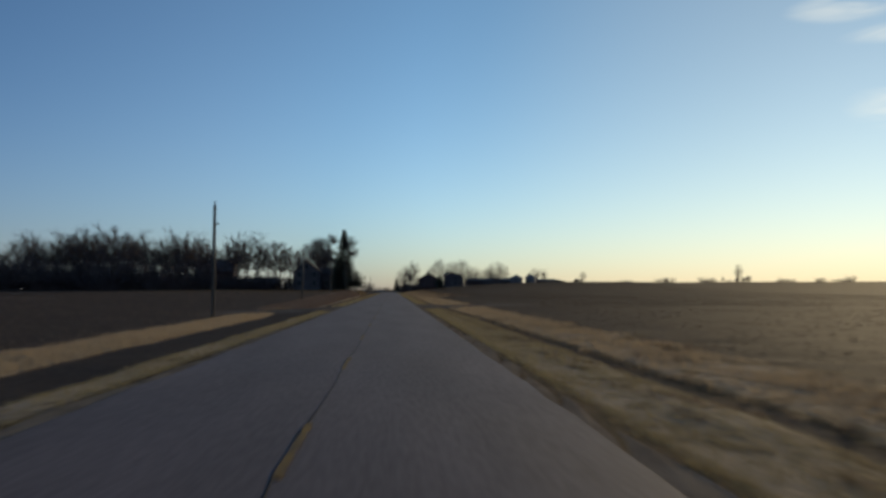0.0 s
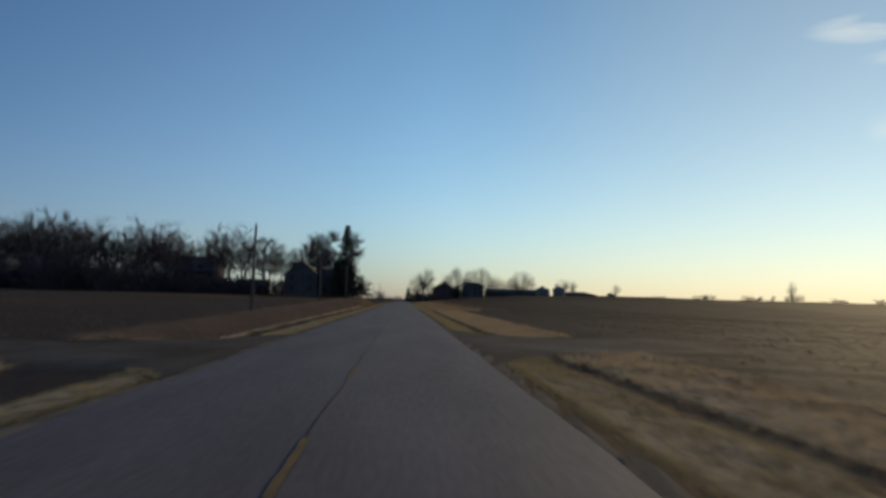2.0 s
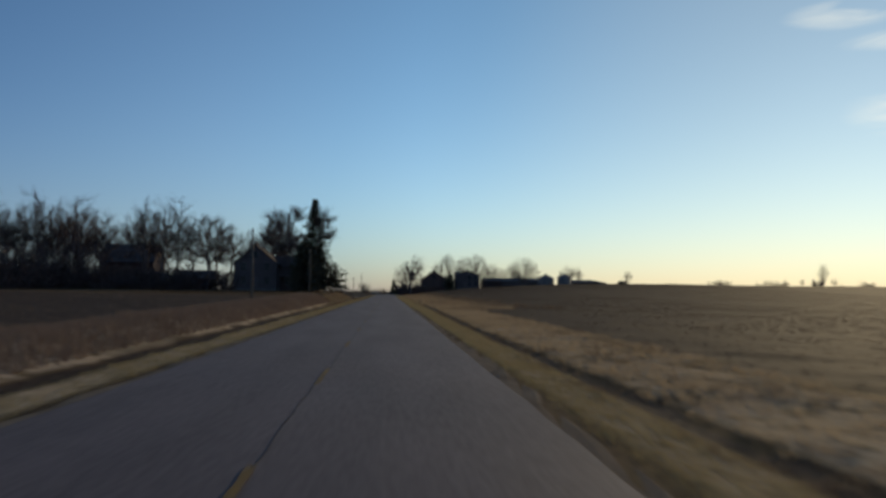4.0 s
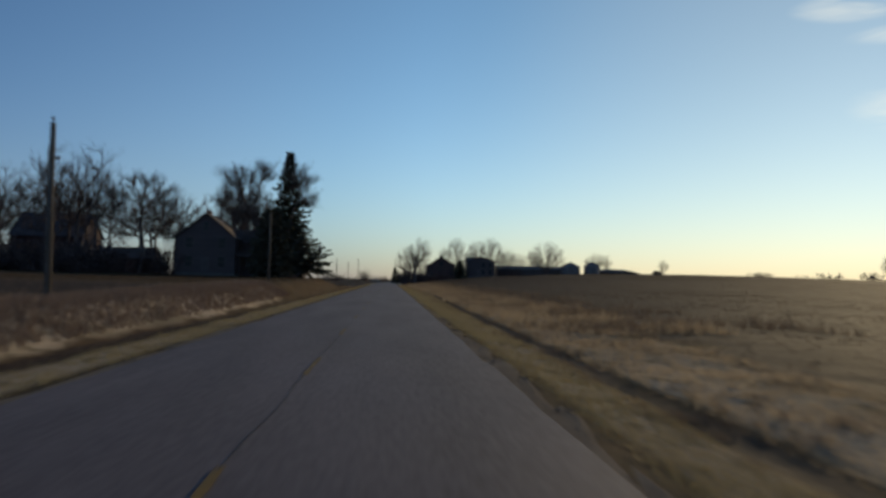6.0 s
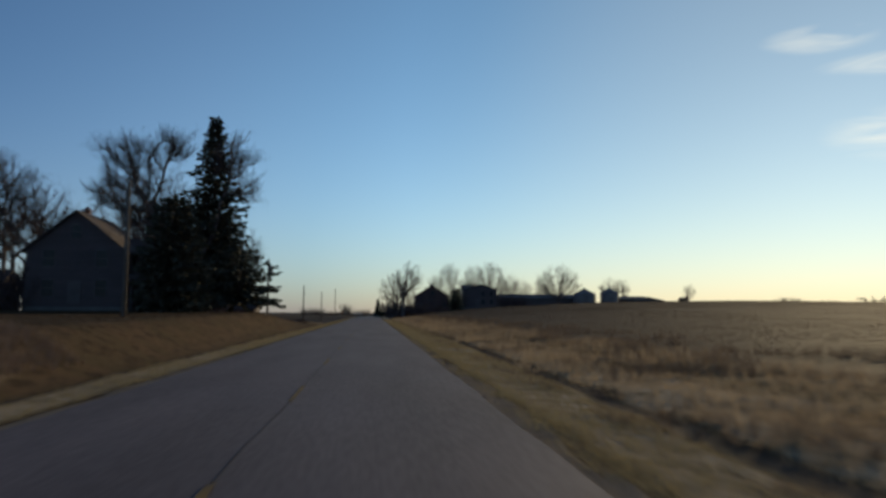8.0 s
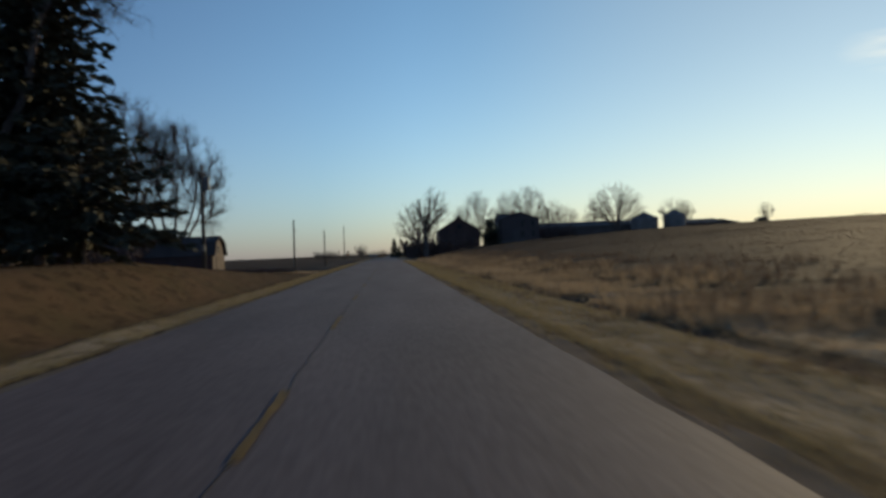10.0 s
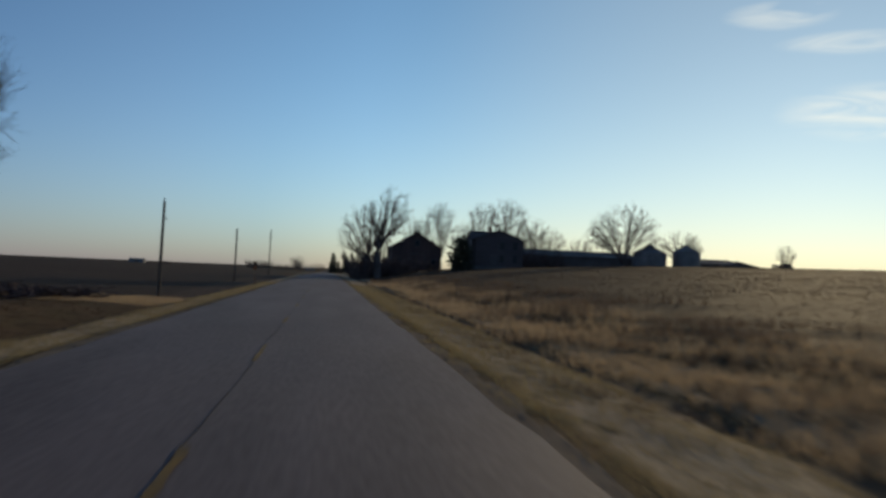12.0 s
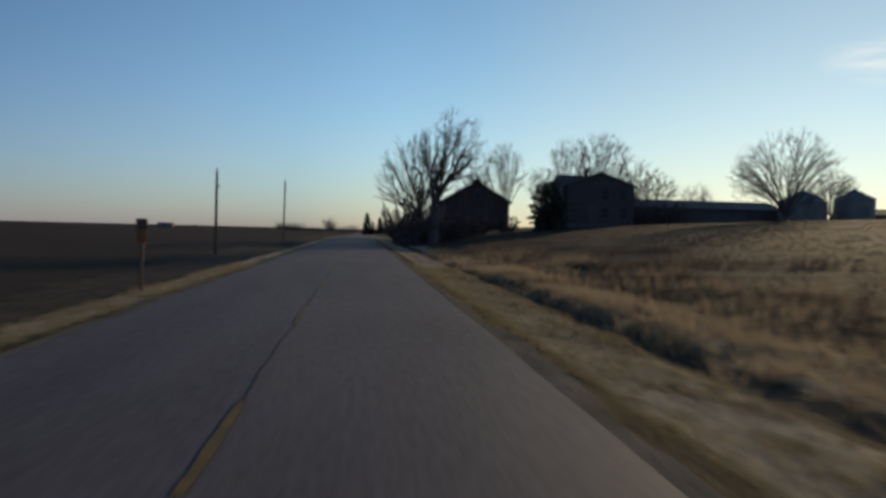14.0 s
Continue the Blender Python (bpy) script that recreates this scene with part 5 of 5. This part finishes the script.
# ------------------------------------------------------------------ utility poles
def utility_pole(x, y, top, lean=0.0, gear=False):
    z = gz(x, y)
    H = top - z
    t = thing("utility_pole", x, y, "weathered wooden utility pole" + (" with a grey transformer" if gear else " with a side insulator"), "utility pole", "utility poles", z=z)
    t.matrix_world = pose(x, y, z, 0, lean, 0)
    part("pole", tube((0, 0, -0.6), (0, 0, H), 0.145, 0.10, 14), M_POLE, t, smooth_=True)
    pin = bmesh.new()
    add_tube(pin, (0, 0, H - 0.05), (0, 0, H + 0.16), 0.02, 0.02, 8)
    add_tube(pin, (0, 0, H + 0.10), (0, 0, H + 0.18), 0.05, 0.065, 10)
    add_tube(pin, (0, 0, H + 0.18), (0, 0, H + 0.25), 0.055, 0.03, 10)
    part("top_insulator", pin, M_PORCELAIN, t)
    br = bmesh.new()
    add_box(br, 0.1, 0.28, -0.025, 0.025, H - 1.42, H - 1.36)
    add_tube(br, (0.26, 0, H - 1.45), (0.26, 0, H - 1.30), 0.045, 0.045, 10)
    part("side_insulator", br, M_PORCELAIN, t)
    gw = tube((0.0, -0.16, 0.0), (0.0, -0.125, H - 0.3), 0.012, 0.012, 5)
    part("ground_wire", gw, M_STEEL, t)
    if gear:
        can = bmesh.new()
        add_tube(can, (0.33, -0.08, H - 1.75), (0.33, -0.08, H - 0.85), 0.24, 0.24, 18)
        add_tube(can, (0.33, -0.08, H - 0.85), (0.33, -0.08, H - 0.78), 0.26, 0.22, 18)
        c = part("transformer", can, M_TRANS, t, "grey transformer can")
        bush = bmesh.new()
        for s in (-0.1, 0.1):
            add_tube(bush, (0.33 + s, -0.08, H - 0.79), (0.33 + s, -0.08, H - 0.52), 0.035, 0.02, 8)
        part("bushing", bush, M_PORCELAIN, c)
        part("meter_box", box(-0.12, 0.12, -0.32, -0.15, 1.5, 1.95, 0.01), M_TRANS, t)
    return t


for x, y, top, lean, gear in POLES:
    utility_pole(x, y, top, lean, gear)

# small marker board on a post at the left verge
zs = gz(-4.6, 313.5)
mk = thing("marker_post", -4.6, 313.5, "rusty orange marker board on a steel post at the verge", "road marker", z=zs)
part("post", box(-0.035, 0.035, -0.02, 0.02, -0.4, 1.78 - zs, 0.005), M_SIGNBACK, mk)
part("board", box(-0.145, 0.145, -0.045, -0.02, 1.50 - zs, 1.80 - zs, 0.008), M_SIGNBACK, mk)
part("lower_board", box(-0.13, 0.13, -0.045, -0.02, 1.16 - zs, 1.48 - zs, 0.008), M_SIGN, mk)


# ------------------------------------------------------------------ grass and field litter
def blades(name, n, where, height, width, per, mat, label, seed, lean=0.5):
    """Tufts of narrow blades; where(rng, n) gives x, y and a size factor."""
    rg_ = np.random.default_rng(seed)
    x, y, s = where(rg_, n)
    free = drive_cover(x, y) < 0.3 + 0.5 * rg_.random(len(x))
    x, y, s = x[free], y[free], s[free]
    x, y, s = (np.repeat(v, per) for v in (x, y, s))
    k = len(x)
    x, y = x + rg_.normal(0, 0.06, k), y + rg_.normal(0, 0.06, k)
    z = ground_z(x, y) - 0.02
    a, tilt = rg_.uniform(0, 6.283, k), rg_.uniform(0.1, 1, k) * lean
    h, w = s * height * rg_.uniform(0.5, 1.3, k), width * rg_.uniform(0.6, 1.5, k)
    ca, sa = np.cos(a), np.sin(a)
    b = rg_.uniform(0, 6.283, k)
    p0 = np.stack([x - sa * w, y + ca * w, z], 1)
    p1 = np.stack([x + sa * w, y - ca * w, z], 1)
    p2 = np.stack([x + np.cos(b) * h * tilt, y + np.sin(b) * h * tilt, z + h], 1)
    v = np.stack([p0, p1, p2], 1).reshape(-1, 3)
    f = np.arange(3 * k).reshape(-1, 3)
    ob = new(name, mesh_object(name, v, f, mat))
    return tagged(ob, label, "grass" if "grass" in name else name.replace("_", " "), kind="stuff")


def along(x0, x1, y0, y1, swing=False):
    """Places in a strip beside the road, more of them where the way begins and less far off."""
    def where(rg_, n):
        x, y = rg_.uniform(x0, x1, n), rg_.uniform(y0, y1, n)
        if swing:
            x = x + ditch_shift(y) * np.clip((x - 4.1) / 0.95, 0, 1) * (1 - smooth(x, 6.5, 8.7))
        s = 0.80 + 0.22 * wobble(x, y, 1.6) + 0.18 * wobble(x, y, 6, 1)
        return x, y, np.clip(s, 0.25, 1.6)
    return where


def patchy(x0, x1, y0, y1, size, keep, seed):
    """Places in uneven clumps, with bare gaps between them."""
    base_ = along(x0, x1, y0, y1)

    def where(rg_, n):
        x, y, f = base_(rg_, 3 * n)
        m_ = wobble(x, y * 0.6, size, seed) + 0.35 * wobble(x, y, size * 0.4, seed + 2) > keep
        x, y, f = x[m_][:n], y[m_][:n], f[m_][:n]
        return x, y, f * rg_.uniform(0.6, 1.3, len(x))
    return where


blades("verge_grass", 7000, patchy(3.42, 3.95, 150, 332, 1.4, -0.2, 3.0), 0.10, 0.008, 3, M_GRASS, "dry grass creeping over the gravel to the asphalt", 29)
blades("verge_grass", 70000, along(3.8, 5.05, -4, 330, True), 0.12, 0.008, 3, M_GRASS, "short dry tan grass on the road verge", 1)
blades("verge_grass", 44000, along(-5.0, -3.8, -4, 330), 0.10, 0.009, 3, M_GRASS, "short dry tan grass on the road verge", 2)
blades("ditch_grass", 46000, along(5.6, 9.2, -4, 335, True), 0.20, 0.009, 3, M_TALL, "bleached long grass on the ditch's far bank", 3)
blades("ditch_grass", 20000, along(-11.8, -7.2, 70, 192), 0.42, 0.011, 4, M_STUBBLE, "tall dead grass on the bank before the farm", 4)
blades("ditch_grass", 16000, along(-11.8, -8.6, -4, 74), 0.25, 0.010, 3, M_TALL, "bleached grass on the ditch's far bank", 5)
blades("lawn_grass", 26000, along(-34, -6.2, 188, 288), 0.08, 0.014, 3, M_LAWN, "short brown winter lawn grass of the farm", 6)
blades("field_edge_grass", 5000, along(-12.5, -6.5, 286, 303), 0.24, 0.012, 3, M_TALL, "bleached grass at the field's edge", 7)
blades("field_residue", 30000, patchy(9.0, 44, 0, 345, 3.6, -0.3, 5.0), 0.13, 0.016, 2, M_STALK, "broken brown crop stalks on dark soil", 8, lean=1.6)
blades("field_residue", 22000, along(-60, -12.5, -4, 190), 0.13, 0.016, 2, M_STUBBLE, "broken pale crop stalks on dark soil", 9, lean=1.6)
blades("tall_grass", 9000, patchy(5.9, 12.5, 150, 345, 2.6, 0.10, 1.0), 0.42, 0.011, 4, M_TALL, "tall bleached grass in clumps on the rough bank", 21)
blades("dead_weeds", 9000, patchy(6.0, 17.0, 150, 360, 2.9, 0.12, 4.0), 0.50, 0.013, 4, M_WEED, "tall dead brown weeds in clumps on the rough bank", 22)
blades("dead_weeds", 2600, patchy(6.0, 10.0, -4, 150, 2.0, 0.40, 7.0), 0.22, 0.011, 4, M_WEED, "dead brown weeds among the ditch grass", 23)
blades("ditch_weeds", 5000, patchy(4.9, 6.4, -4, 330, 1.2, 0.15, 2.0), 0.16, 0.010, 4, M_WEED, "low dark weeds along the ditch", 24)
blades("yard_weeds", 52000, patchy(8.0, 95.0, 285, 394, 6.0, -0.75, 3.0), 0.13, 0.013, 3, M_STALK, "dark rough weeds before the farm buildings", 25)
blades("field_weeds", 80000, patchy(14.0, 100.0, 60, 292, 7.0, -0.8, 6.0), 0.10, 0.013, 3, M_STALK, "low brown weeds and stalks over the rising field", 27, lean=1.0)
blades("bank_grass", 6500, patchy(6.3, 8.0, 222, 332, 2.0, -0.35, 1.5), 0.22, 0.010, 4, M_TALL, "pale bleached grass hanging over the ditch's edge", 26)
blades("bank_grass", 1500, patchy(6.2, 7.6, 307, 329, 2.4, -0.5, 2.0), 0.26, 0.011, 5, M_TALL, "thick pale grass on the bank where the ditch ends", 28)

# loose stones on the shoulders
rg_ = np.random.default_rng(12)
k = 6000
sx = np.where(rg_.random(k) < 0.6, 1, -1) * (3.34 + np.abs(rg_.normal(0, 0.28, k)))
sy_ = rg_.uniform(-2, 320, k)
ss = rg_.uniform(0.006, 0.018, k) * np.where(rg_.random(k) < 0.06, 2.6, 1.0)
sz = np.where(np.abs(sx) < 3.85, -0.085 - 0.05 * (np.abs(sx) - 3.3), ground_z(sx, sy_)) + ss * 0.3
oct_ = np.array([(1, 0, 0), (-1, 0, 0), (0, 1, 0), (0, -1, 0), (0, 0, 0.8), (0, 0, -0.8)], float)
jit = 1 + rg_.uniform(-0.3, 0.3, (k, 6, 3))
v = (oct_[None] * jit * ss[:, None, None] + np.stack([sx, sy_, sz], 1)[:, None]).reshape(-1, 3)
tri = np.array([(0, 2, 4), (2, 1, 4), (1, 3, 4), (3, 0, 4), (2, 0, 5), (1, 2, 5), (3, 1, 5), (0, 3, 5)])
f = (tri[None] + 6 * np.arange(k)[:, None, None]).reshape(-1, 3)
tagged(new("gravel", mesh_object("gravel", v, f, M_STONE)), "loose pale gravel along the asphalt's edge", "gravel", kind="stuff")
